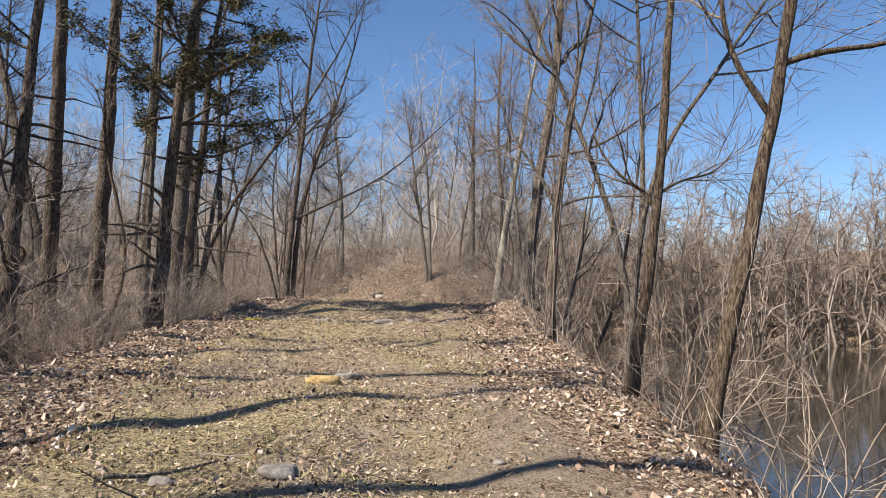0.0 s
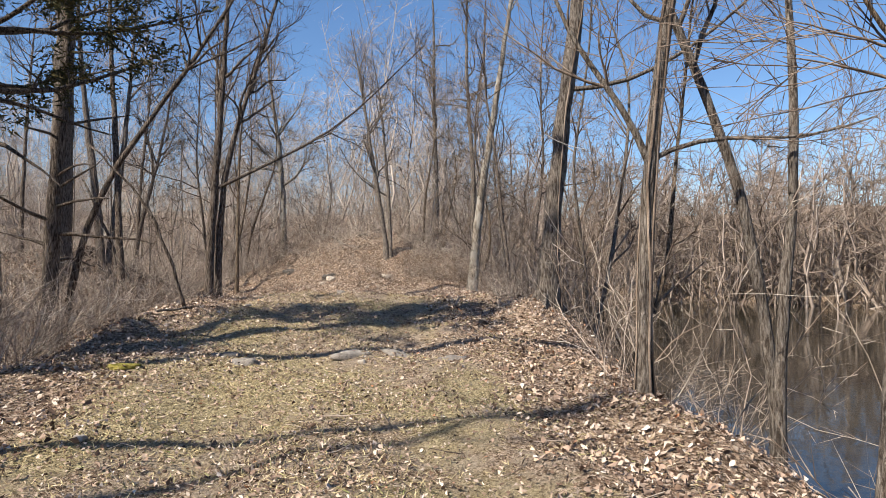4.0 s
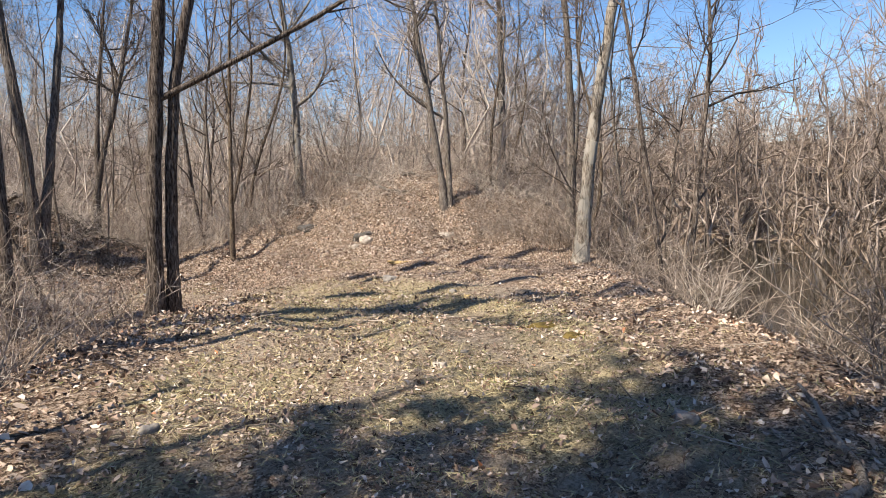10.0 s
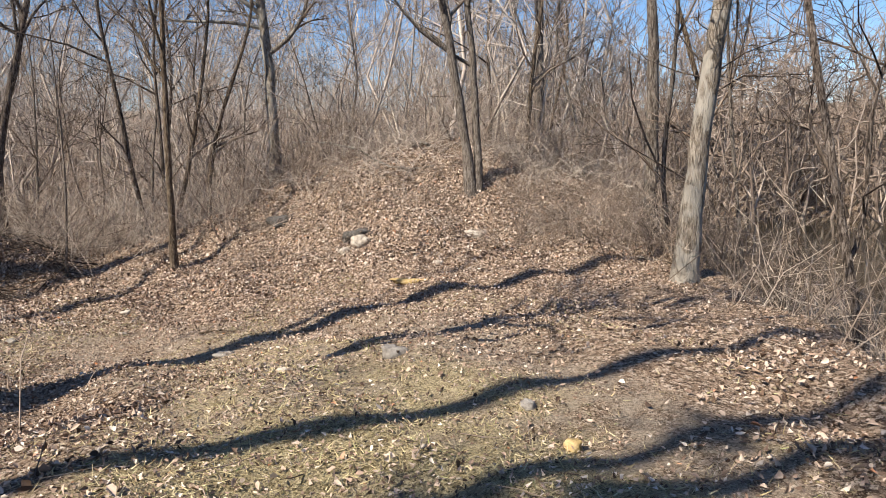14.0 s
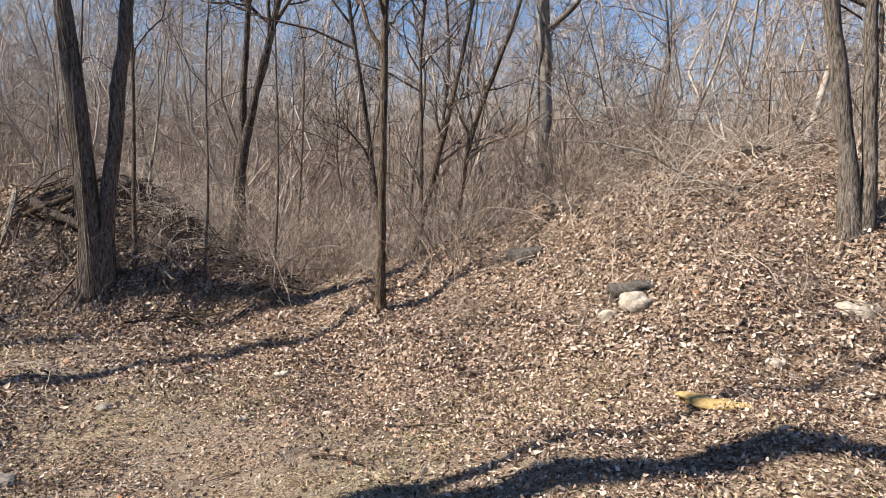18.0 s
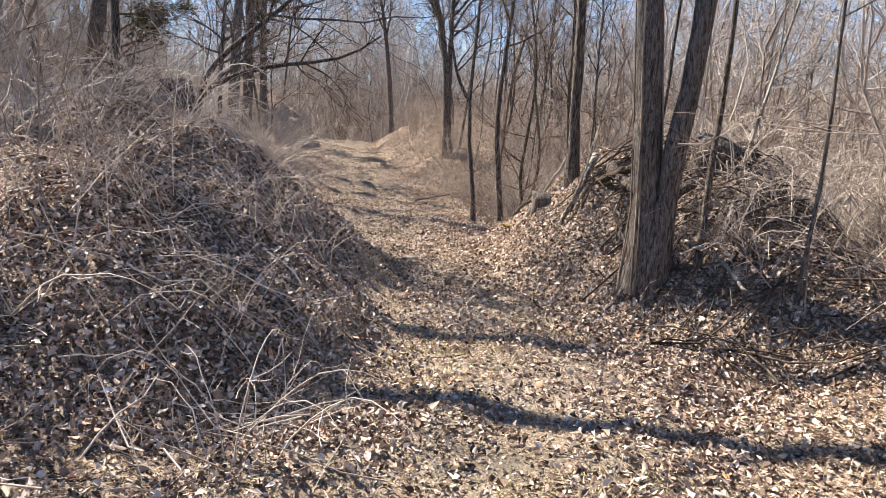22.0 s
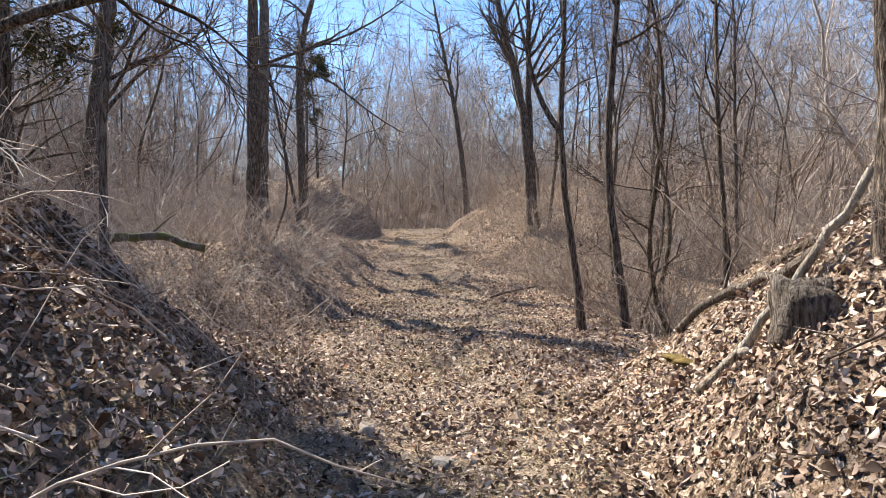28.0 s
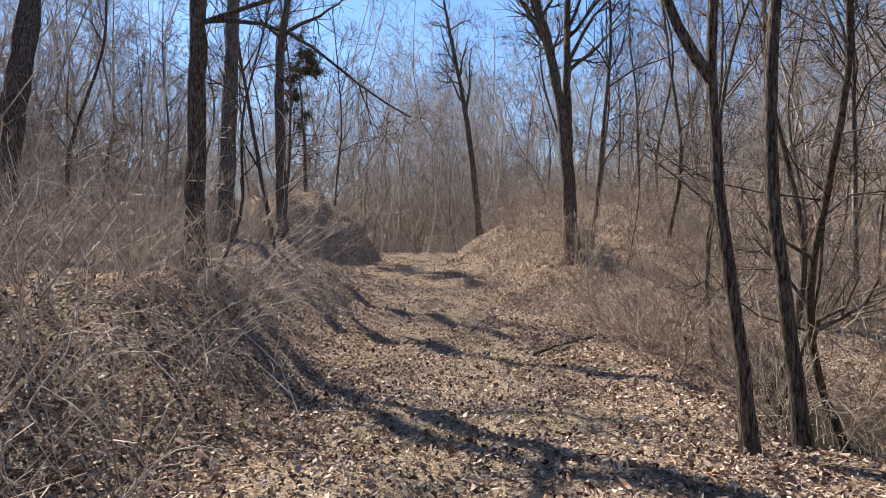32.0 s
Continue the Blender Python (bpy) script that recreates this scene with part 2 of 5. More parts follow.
def earth():
    """Leaf mould of small overlapping bits; sand and short straw where it is trodden."""
    m, n, l, b = nodes_of("earth", 0.97, 0.1)
    at = n.new("ShaderNodeNewGeometry").outputs["Position"]
    bent = n.new("ShaderNodeVectorMath")
    bent.operation = "MULTIPLY_ADD"
    warp = n.new("ShaderNodeTexNoise")
    warp.inputs["Scale"].default_value, warp.inputs["Detail"].default_value = 26, 3
    l.new(at, warp.inputs["Vector"])
    l.new(warp.outputs["Color"], bent.inputs[0])
    bent.inputs[1].default_value = (0.05, 0.05, 0.05)
    l.new(at, bent.inputs[2])
    bits = n.new("ShaderNodeTexVoronoi")
    bits.inputs["Scale"].default_value = 34
    l.new(bent.outputs[0], bits.inputs["Vector"])
    pick = n.new("ShaderNodeSeparateColor")
    l.new(bits.outputs["Color"], pick.inputs[0])
    crumbs = n.new("ShaderNodeTexVoronoi")
    crumbs.inputs["Scale"].default_value = 85
    l.new(bent.outputs[0], crumbs.inputs["Vector"])
    pick2 = n.new("ShaderNodeSeparateColor")
    l.new(crumbs.outputs["Color"], pick2.inputs[0])
    fine = noise_node(n, l, at, 60, 7, 0.75)
    mid = noise_node(n, l, at, 5, 5, 0.65)
    wide = noise_node(n, l, at, 0.6, 4, 0.6)
    litter = ramp(n, l, pick.outputs[0], ((0, (0.0403, 0.0253, 0.0172)), (0.35, (0.127, 0.0816, 0.0552)), (0.6, (0.345, 0.241, 0.171)), (0.85, (0.564, 0.431, 0.328)), (1, (0.759, 0.644, 0.529))))
    small = ramp(n, l, pick2.outputs[0], ((0, (0.048, 0.0326, 0.0211)), (0.4, (0.211, 0.151, 0.104)), (0.75, (0.432, 0.331, 0.245)), (1, (0.614, 0.518, 0.413))))
    litter = mixed(n, l, "MIX", ramp(n, l, fine, ((0.46, (0, 0, 0)), (0.56, (1, 1, 1)))), litter, small)
    sand = ramp(n, l, fine, ((0.36, (0.096, 0.076, 0.0536)), (0.47, (0.344, 0.28, 0.212)), (0.64, (0.56, 0.48, 0.384))))
    grassy = ramp(n, l, pick2.outputs[1], ((0, (0.072, 0.0605, 0.0269)), (0.4, (0.336, 0.283, 0.144)), (1, (0.672, 0.576, 0.346))))
    sand = mixed(n, l, "MIX", ramp(n, l, mid, ((0.42, (0, 0, 0)), (0.56, (1, 1, 1)))), sand, small)
    turf = n.new("ShaderNodeAttribute")
    turf.attribute_name = "turf"
    green = mixed(n, l, "MULTIPLY", 1.0, ramp(n, l, wide, ((0.46, (0, 0, 0)), (0.58, (0.85, 0.85, 0.85)))), turf.outputs["Color"])
    sand = mixed(n, l, "MIX", green, sand, grassy)
    worn = n.new("ShaderNodeAttribute")
    worn.attribute_name = "trodden"
    edge = n.new("ShaderNodeMath")
    edge.operation = "MULTIPLY_ADD"
    l.new(mid, edge.inputs[0])
    edge.inputs[1].default_value = 1.1
    l.new(worn.outputs["Fac"], edge.inputs[2])
    c = mixed(n, l, "MIX", ramp(n, l, edge.outputs[0], ((0.85, (0, 0, 0)), (1.0, (0.4, 0.4, 0.4)), )), litter, sand)
    c = mixed(n, l, "MIX", ramp(n, l, edge.outputs[0], ((0.9, (0, 0, 0)), (1.0, (0.7, 0.7, 0.7)), )), c, sand)
    l.new(c, b.inputs["Base Color"])
    h = n.new("ShaderNodeMath")
    h.operation = "ADD"
    l.new(fine, h.inputs[0])
    l.new(pick.outputs[2], h.inputs[1])
    relief(n, l, b, h.outputs[0], 1.0, 0.04)
    return m


def pond_water():
    m, n, l, b = nodes_of("pond_water", 0.04, 0.5)
    b.inputs["Base Color"].default_value = (0.022, 0.02, 0.014, 1)
    b.inputs["IOR"].default_value = 1.33
    at = n.new("ShaderNodeNewGeometry").outputs["Position"]
    relief(n, l, b, noise_node(n, l, at, 3.0, 3, 0.5), 0.12, 0.03)
    return m


def stone_look(name, a, c, e, moss=None):
    m, n, l, b = nodes_of(name, 0.9, 0.25)
    at = n.new("ShaderNodeNewGeometry").outputs["Position"]
    fine = noise_node(n, l, at, 14, 7, 0.7)
    col = ramp(n, l, fine, ((0.3, a), (0.5, c), (0.7, e)))
    if moss:
        col = mixed(n, l, "MIX", ramp(n, l, noise_node(n, l, at, 4, 4), ((0.48, (0, 0, 0)), (0.6, (1, 1, 1)))), col, moss)
    l.new(col, b.inputs["Base Color"])
    relief(n, l, b, fine, 0.8, 0.03)
    return m


EARTH, POND = earth(), pond_water()
STONE = stone_look("grey_stone", (0.104, 0.092, 0.08), (0.224, 0.204, 0.184), (0.352, 0.328, 0.296))
STONE_PALE = stone_look("pale_stone", (0.24, 0.2, 0.16), (0.42, 0.37, 0.31), (0.6, 0.55, 0.48))
STONE_OCHRE = stone_look("ochre_stone", (0.2, 0.13, 0.05), (0.42, 0.3, 0.13), (0.56, 0.44, 0.24))
MOSS = stone_look("moss", (0.07, 0.062, 0.012), (0.2, 0.175, 0.035), (0.36, 0.3, 0.09))
MOSS_OCHRE = stone_look("ochre_moss", (0.0585, 0.0403, 0.00975), (0.13, 0.091, 0.0228), (0.208, 0.15, 0.052))
STONE_DARK = stone_look("dark_stone", (0.036, 0.033, 0.03), (0.084, 0.078, 0.072), (0.15, 0.141, 0.132))
MOSSY_WOOD = stone_look("mossy_wood", (0.05, 0.042, 0.035), (0.12, 0.1, 0.085), (0.22, 0.19, 0.165), (0.1, 0.12, 0.035))


# ---- mesh tools ----
def mesh_of(name, verts, faces, material, smooth_faces=False):
    """verts (n, 3); faces: a list of (n, k) index tables."""
    me = bpy.data.meshes.new(name)
    me.vertices.add(len(verts))
    me.vertices.foreach_set("co", np.asarray(verts, np.float32).ravel())
    sizes = np.concatenate([np.full(len(f), f.shape[1], np.int32) for f in faces])
    loops = np.concatenate([f.ravel() for f in faces]).astype(np.int32)
    me.loops.add(len(loops))
    me.loops.foreach_set("vertex_index", loops)
    me.polygons.add(len(sizes))
    me.polygons.foreach_set("loop_start", np.concatenate([[0], np.cumsum(sizes)[:-1]]).astype(np.int32))
    me.polygons.foreach_set("loop_total", sizes)
    if smooth_faces:
        me.polygons.foreach_set("use_smooth", np.ones(len(sizes), bool))
    me.update(calc_edges=True)
    me.materials.append(material)
    return me


def tubes(groups):
    """Verts and quads of many tapered tubes. groups: (points (b, n, 3), radii (b, n), sides)."""
    vs, fs, start = [], [], 0
    for pts, rad, sides in groups:
        b, n, _ = pts.shape
        along = np.gradient(pts, axis=1)
        along /= np.linalg.norm(along, axis=2, keepdims=True) + 1e-9
        ref = np.where(np.abs(along[:, :1, 2:3]) > 0.9, np.array([[[1.0, 0, 0]]]), np.array([[[0, 0, 1.0]]]))
        u = np.cross(along, ref)
        u /= np.linalg.norm(u, axis=2, keepdims=True) + 1e-9
        v = np.cross(along, u)
        a = np.arange(sides) * 2 * np.pi / sides
        ring = u[:, :, None] * np.cos(a)[None, None, :, None] + v[:, :, None] * np.sin(a)[None, None, :, None]
        vs.append((pts[:, :, None] + rad[:, :, None, None] * ring).reshape(-1, 3))
        i = start + (np.arange(b)[:, None, None] * n + np.arange(n - 1)[None, :, None]) * sides
        k = np.arange(sides)[None, None, :]
        k2 = (k + 1) % sides
        fs.append(np.stack([i + k, i + k2, i + sides + k2, i + sides + k], -1).reshape(-1, 4))
        start += b * n * sides
    return np.concatenate(vs), np.concatenate(fs)


def resample(pts, n):
    pts = np.asarray(pts, float)
    d = np.concatenate([[0], np.cumsum(np.linalg.norm(np.diff(pts, axis=0), axis=1))])
    s = np.linspace(0, d[-1], n)
    out = np.stack([np.interp(s, d, pts[:, k]) for k in range(3)], 1)
    soft = out.copy()
    for _ in range(max(1, n // 6)):
        soft[1:-1] = 0.25 * soft[:-2] + 0.5 * soft[1:-1] + 0.25 * soft[2:]
    return soft


def sprout(rng, pts, rad, count, span, angle, length, m, rise=0.3, wobble=0.25, slim=0.6, tip=0.25):
    """Branches that leave the given ones (b, n, 3): count of each, between the shares span of their length."""
    b, n, _ = pts.shape
    who = np.repeat(np.arange(b), count)
    t = rng.uniform(span[0], span[1], len(who)) * (n - 1)
    i = np.minimum(t.astype(int), n - 2)
    f = (t - i)[:, None]
    p = pts[who, i] * (1 - f) + pts[who, i + 1] * f
    r = rad[who, i] * (1 - f[:, 0]) + rad[who, i + 1] * f[:, 0]
    along = pts[who, i + 1] - pts[who, i]
    along /= np.linalg.norm(along, axis=1, keepdims=True) + 1e-9
    side = rng.normal(size=(len(who), 3))
    side -= np.sum(side * along, 1, keepdims=True) * along
    side /= np.linalg.norm(side, axis=1, keepdims=True)
    a = np.radians(rng.uniform(angle[0], angle[1], len(who)))[:, None]
    d = along * np.cos(a) + side * np.sin(a)
    span_left = 1.15 - t / (n - 1)
    ln = rng.uniform(length[0], length[1], len(who)) * np.clip(span_left + 0.25, 0.35, 1)
    out = [p]
    step = (ln / (m - 1))[:, None]
    for k in range(m - 1):
        d = d + np.array([0, 0, rise / m]) + rng.normal(size=d.shape) * wobble / math.sqrt(m)
        d /= np.linalg.norm(d, axis=1, keepdims=True)
        out.append(out[-1] + d * step)
    r0 = np.minimum(r * slim, ln * 0.03 + 0.004)
    taper = np.linspace(1, tip, m)[None, :]
    return np.stack(out, 1), r0[:, None] * taper


def slivers(rng, base, way, width):
    """One thin triangle each, from base along way."""
    side = np.cross(way, rng.normal(size=way.shape))
    side *= (width / (np.linalg.norm(side, axis=1) + 1e-9))[:, None]
    v = np.stack([base - side * 0.5, base + side * 0.5, base + way], 1).reshape(-1, 3)
    return v, np.arange(len(v)).reshape(-1, 3)


def merged(parts):
    vs, quads, tris, at = [], [], [], 0
    for v, f in parts:
        (quads if f.shape[1] == 4 else tris).append(f + at)
        vs.append(v)
        at += len(v)
    return np.concatenate(vs), [np.concatenate(g) for g in (quads, tris) if g]


def part(name, mesh, parent=None, label=""):
    ob = new(name, mesh)
    if parent:
        ob.parent = parent
    return tagged(ob, label)


def stem_path(points, top, rng, n=16, sway=0.05):
    """A trunk through the given points, carried on upwards to the height top."""
    pts = [Vector(p) for p in points]
    way = (pts[-1] - pts[-2]).normalized()
    while pts[-1].z < top:
        way = (way + Vector((rng.normal() * sway, rng.normal() * sway, 0.12))).normalized()
        pts.append(pts[-1] + way * 1.0)
    return resample([tuple(p) for p in pts], n)


def bare_tree(name, label, stems, radius, top, seed, bark_material=None, limbs=16, forks=6, twigs=5, first=0.3, spread=(1.2, 3.2), limb_paths=(), flare=1.5, category="tree", group="", sides=9, twig_length=(0.3, 0.9), fine=True, roots=0, vines=0, rise=0.45):
    """A leafless tree: stems are lists of points; limb_paths are further boughs as (points, radius)."""
    rng = np.random.default_rng(seed)
    radius *= 0.78
    bark_material = bark_material or BARK_GREY
    ob = new(name)
    base = stems[0][0]
    ob.location = base
    o = np.array(base)
    trunk_groups, tops = [], []
    for k, pts in enumerate(stems):
        n = 18
        path = stem_path(pts, top * rng.uniform(0.88, 1.0) if k else top, rng, n) - o
        share = np.linspace(0, 1, n)
        rad = radius * (0.82 if k else 1.0) * (1 - 0.86 * share ** 1.1)
        low = np.clip(1 - (path[:, 2] - path[0, 2]) / (5 * radius), 0, 1)
        rad = rad * (1 + (flare - 1) * low ** 2)
        path[0, 2] -= 0.15
        dense = np.linspace(0, n - 1, 44)
        p2 = np.stack([np.interp(dense, np.arange(n), path[:, c]) for c in range(3)], 1)
        r2 = np.interp(dense, np.arange(n), rad) * (1 + 0.045 * rng.normal(size=44))
        trunk_groups.append((p2[None], r2[None], sides))
        tops.append((path[None], rad[None]))
    boughs = []
    for pts, r in limb_paths:
        p = resample(pts, 9) - o
        stems_at = np.concatenate([t[0][0] for t in tops])
        p[0] = stems_at[np.argmin(np.linalg.norm(stems_at - p[0], axis=1) + 2 * np.clip(stems_at[:, 2] - p[0, 2], 0, None))] * np.array([1, 1, 0]) + np.array([0, 0, p[0, 2] - 0.05])
        way = p[-1] - p[-2]
        more = [p[-1]]
        for _ in range(4):
            way = way + rng.normal(size=3) * 0.12 * np.linalg.norm(way) + np.array([0, 0, 0.03])
            more.append(more[-1] + way)
        p = resample(np.vstack([p, more[1:]]), 9)
        boughs.append((p[None], (r * np.linspace(1, 0.3, 9))[None]))
    v, f = tubes(trunk_groups)
    lump = noise_bulge(v, 0.12 * radius, 3.0, seed)
    part("trunk", mesh_of("trunk", v + lump, [f], bark_material, True), ob)
    p0 = np.concatenate([t[0] for t in tops])
    r0 = np.concatenate([t[1] for t in tops])
    l1, q1 = sprout(rng, p0, r0, limbs, (first, 0.97), (25, 70), spread, 8, rise, 0.5, 0.62)
    lists = []
    limb_list = [(l1[k:k + 1], q1[k:k + 1], 6) for k in range(len(l1))]
    if boughs:
        lb, qb = np.concatenate([b[0] for b in boughs]), np.concatenate([b[1] for b in boughs])
        l1b = sprout(rng, lb, qb, 5, (0.3, 0.95), (25, 60), (0.5, 1.4), 8, 0.3, 0.3)
        limb_list += [(lb[k:k + 1], qb[k:k + 1], 7) for k in range(len(lb))]
        lists += [(l1b[0], l1b[1], 4)]
        l1, q1 = np.concatenate([l1, l1b[0]]), np.concatenate([q1, l1b[1]])
    l2, q2 = sprout(rng, l1, q1, forks, (0.2, 0.98), (20, 60), (0.4, 1.4), 6, 0.35, 0.35, 0.6)
    l3, q3 = sprout(rng, l2, np.maximum(q2, 0.004), twigs, (0.15, 0.98), (20, 65), twig_length, 3, 0.25, 0.35, 0.7, 0.5)
    lists += [(l2 if fine else l2[:, ::2], np.maximum(q2 if fine else q2[:, ::2], 0.004), 3)]
    if fine:
        for limb in limb_list:
            v, f = tubes([limb])
            part("limb", mesh_of("limb", v, [f], bark_material, True), ob)
        v, f = merged([tubes(lists + [(l3, np.maximum(q3, 0.0025), 3)])])
    else:
        lists += [(l1[:, ::2], q1[:, ::2], 4)]
        v, f = merged([tubes(lists), slivers(rng, l3[:, 0], l3[:, 2] - l3[:, 0], np.full(len(l3), 0.009))])
    for k in range(roots):
        a = 6.283 * (k + rng.uniform(-0.3, 0.3)) / roots
        out = np.linspace(0.5, rng.uniform(2.6, 4.4), 9) * radius
        px2, py2 = o[0] + np.cos(a + 0.15 * np.sin(out * 3)) * out, o[1] + np.sin(a + 0.15 * np.sin(out * 3)) * out
        pz2 = height(px2, py2) + np.linspace(2.3, -0.35, 9) ** 3 * 0.035 * radius / 0.2 - 0.02
        v2, f2 = tubes([((np.stack([px2, py2, pz2], 1) - o)[None], (radius * np.linspace(0.34, 0.09, 9))[None], 7)])
        part("root", mesh_of("root", v2, [f2], bark_material, True), ob)
    for k in range(vines):
        a = rng.uniform(0, 6.283)
        path, rad = tops[0][0][0][:9], tops[0][1][0][:9]
        w2 = a + np.cumsum(rng.normal(0, 0.35, 9))
        v2, f2 = tubes([((path + np.stack([np.cos(w2) * rad * 1.12, np.sin(w2) * rad * 1.12, 0 * w2], 1))[None], np.full((1, 9), rng.uniform(0.006, 0.014)), 5)])
        part("vine", mesh_of("vine", v2, [f2], TWIG), ob)
    part("crown", mesh_of("crown", v, f, TWIG if bark_material is not BARK_DARK else TWIG_DARK), ob, "bare twigs of the crown")
    return tagged(ob, label, category, group)


def noise_bulge(v, amount, scale, seed):
    s = np.random.default_rng(seed).uniform(0, 6.28, 9)
    x, y, z = v[:, 0] * scale, v[:, 1] * scale, v[:, 2] * scale * 0.6
    return amount * np.stack([np.sin(2 * z + s[0] + x) + np.sin(3.3 * z + s[1] + y), np.sin(2.3 * z + s[2] + y) + np.sin(3.9 * z + s[3] + x), 0 * z], 1) * 0.5

# ---- ground and water ----
def lines(*spans):
    out = []
    for a, b, step in spans:
        out += list(np.arange(a, b - 1e-6, step))
    return np.array(out + [spans[-1][1]])


gx = lines((-3000, -600, 400), (-600, -140, 46), (-140, -60, 8), (-60, -34, 0.3), (-34, 5, 0.19), (5, 12, 0.6), (12, 120, 6), (120, 600, 48), (600, 3000, 400))
gy = lines((-3000, -600, 400), (-600, -100, 50), (-100, -20, 8), (-20, -2, 0.7), (-2, 36, 0.19), (36, 60, 0.7), (60, 140, 8), (140, 600, 46), (600, 3000, 400))
xx, yy = np.meshgrid(gx, gy, indexing="ij")
zz = height(xx, yy)
nx, ny = xx.shape
idx = np.arange(nx * ny).reshape(nx, ny)
quads = np.stack([idx[:-1, :-1], idx[1:, :-1], idx[1:, 1:], idx[:-1, 1:]], -1).reshape(-1, 4)
ground_mesh = mesh_of("ground", np.stack([xx, yy, zz], -1).reshape(-1, 3), [quads], EARTH, True)
trodden = ground_mesh.attributes.new("trodden", "FLOAT", "POINT")
trodden.data.foreach_set("value", (np.clip(1.6 - from_track(xx, yy) / np.where(yy < 23, 1.5, 1.35), 0, 1) * (1 - 0.35 * smooth((-6 - xx) / 3))).ravel().astype(np.float32))
turf = ground_mesh.attributes.new("turf", "FLOAT", "POINT")
turf.data.foreach_set("value", ((0.2 + 0.8 * smooth((25.5 - yy) / 4) * smooth((xx + 6) / 3)) * (1 - bare_patch(xx, yy))).ravel().astype(np.float32))
ground = new("ground", ground_mesh)
tagged(ground, "leaf-strewn bare earth of a woodland track with low banks", "ground", kind="structure")

wx, wy = np.meshgrid(np.linspace(2.0, 110, 28), np.linspace(-110, 75, 38), indexing="ij")
widx = np.arange(wx.size).reshape(wx.shape)
wq = np.stack([widx[:-1, :-1], widx[1:, :-1], widx[1:, 1:], widx[:-1, 1:]], -1).reshape(-1, 4)
water = new("water", mesh_of("water", np.stack([wx, wy, 0 * wx + WATER], -1).reshape(-1, 3), [wq], POND))
tagged(water, "still dark pond water below the bank", "water", kind="structure")
px_, py_ = np.meshgrid(np.linspace(-29, -16, 9), np.linspace(31, 38, 6), indexing="ij")
pidx = np.arange(px_.size).reshape(px_.shape)
pq = np.stack([pidx[:-1, :-1], pidx[1:, :-1], pidx[1:, 1:], pidx[:-1, 1:]], -1).reshape(-1, 4)
pool = new("water_pool", mesh_of("water_pool", np.stack([px_, py_, 0 * px_ - 0.02], -1).reshape(-1, 3), [pq], POND))
tagged(pool, "dark puddle in a hollow beside the track", "water", kind="structure")

# ---- the trees along the walk ----
def on_ground(x, y, sink=0.0):
    return (x, y, ground_at(x, y) - sink)


def carried(base, *more):
    return [on_ground(*base), *more]


bare_tree("tree", "scaly tan-barked tree leaning over the pond bank", [carried((2.25, 6.0), (2.55, 6.0, 1.6), (2.8, 6.0, 2.9), (2.98, 6.0, 3.9))], 0.1, 9, 11, BARK_TAN, limb_paths=[([(2.88, 6, 3.35), (2.62, 6, 3.55), (2.45, 6.0, 3.9), (2.4, 6.0, 4.3)], 0.035), ([(3.0, 6, 3.8), (3.25, 6, 3.86), (3.55, 6, 3.93), (3.9, 6, 3.95)], 0.035)], first=0.45)
bare_tree("tree", "tall straight brown tree at the bank edge", [carried((2.11, 7.85), (2.26, 7.83, 1.42), (2.37, 7.82, 2.25), (2.42, 7.82, 2.74), (2.48, 7.81, 3.96))], 0.085, 10, 12, BARK_TAN, limb_paths=[([(2.41, 7.82, 2.72), (2.3, 7.83, 2.85), (2.11, 7.85, 2.94), (1.91, 7.87, 3.1)], 0.028), ([(2.47, 7.81, 2.89), (2.62, 7.8, 2.99), (2.79, 7.79, 3.05), (2.96, 7.77, 3.06)], 0.02)], first=0.4)
bare_tree("tree", "forked grey tree with vines on its trunk, on the bank", [carried((1.64, 10.75), (1.63, 10.75, 2.01), (1.69, 10.75, 3.08), (1.8, 10.74, 3.96), (1.83, 10.74, 4.33))], 0.085, 9, 13, BARK_GREY, vines=5, limb_paths=[([(1.69, 10.75, 3.08), (1.5, 10.76, 3.49), (1.24, 10.77, 3.81), (0.96, 10.79, 4.22)], 0.036), ([(1.71, 10.74, 3.11), (1.98, 10.73, 3.22), (2.45, 10.7, 3.29), (2.91, 10.68, 3.27)], 0.026)], first=0.5)
bare_tree("tree", "crooked grey-brown tree over the water", [carried((3.06, 11.02), (3.0, 11.02, 1.34), (2.85, 11.03, 2.11), (2.67, 11.04, 3.05), (2.49, 11.05, 3.54), (2.25, 11.06, 4.08), (2.07, 11.07, 4.42))], 0.085, 8.5, 14, BARK_GREY, first=0.4)
bare_tree("tree", "slim mottled tree on the pond bank", [carried((2.91, 10.78), (2.9, 10.78, 1.41), (3.11, 10.76, 2.95), (3.08, 10.77, 3.83), (3.02, 10.77, 4.52), (3.01, 10.77, 5.21))], 0.075, 9, 15, BARK_GREY, first=0.5)
bare_tree("tree", "slim forked tree on the pond bank", [carried((2.29, 8.63), (2.37, 8.62, 1.98), (2.46, 8.61, 2.81), (2.58, 8.6, 3.3), (2.7, 8.59, 3.67), (3.18, 8.55, 4.28))], 0.06, 7.5, 16, BARK_GREY, first=0.5)
bare_tree("tree", "big grey-barked tree with flared base beside the path", [carried((1.72, 15.1), (1.78, 15.1, 2.6), (1.92, 15.1, 3.9), (2.08, 15.1, 5.2))], 0.19, 14, 17, BARK_GREY, roots=6, vines=3, first=0.42, sides=14, limb_paths=[([(2.05, 15.1, 4.9), (2.6, 14.9, 4.8), (3.4, 14.6, 5.1), (4.2, 14.3, 5.7)], 0.04)])
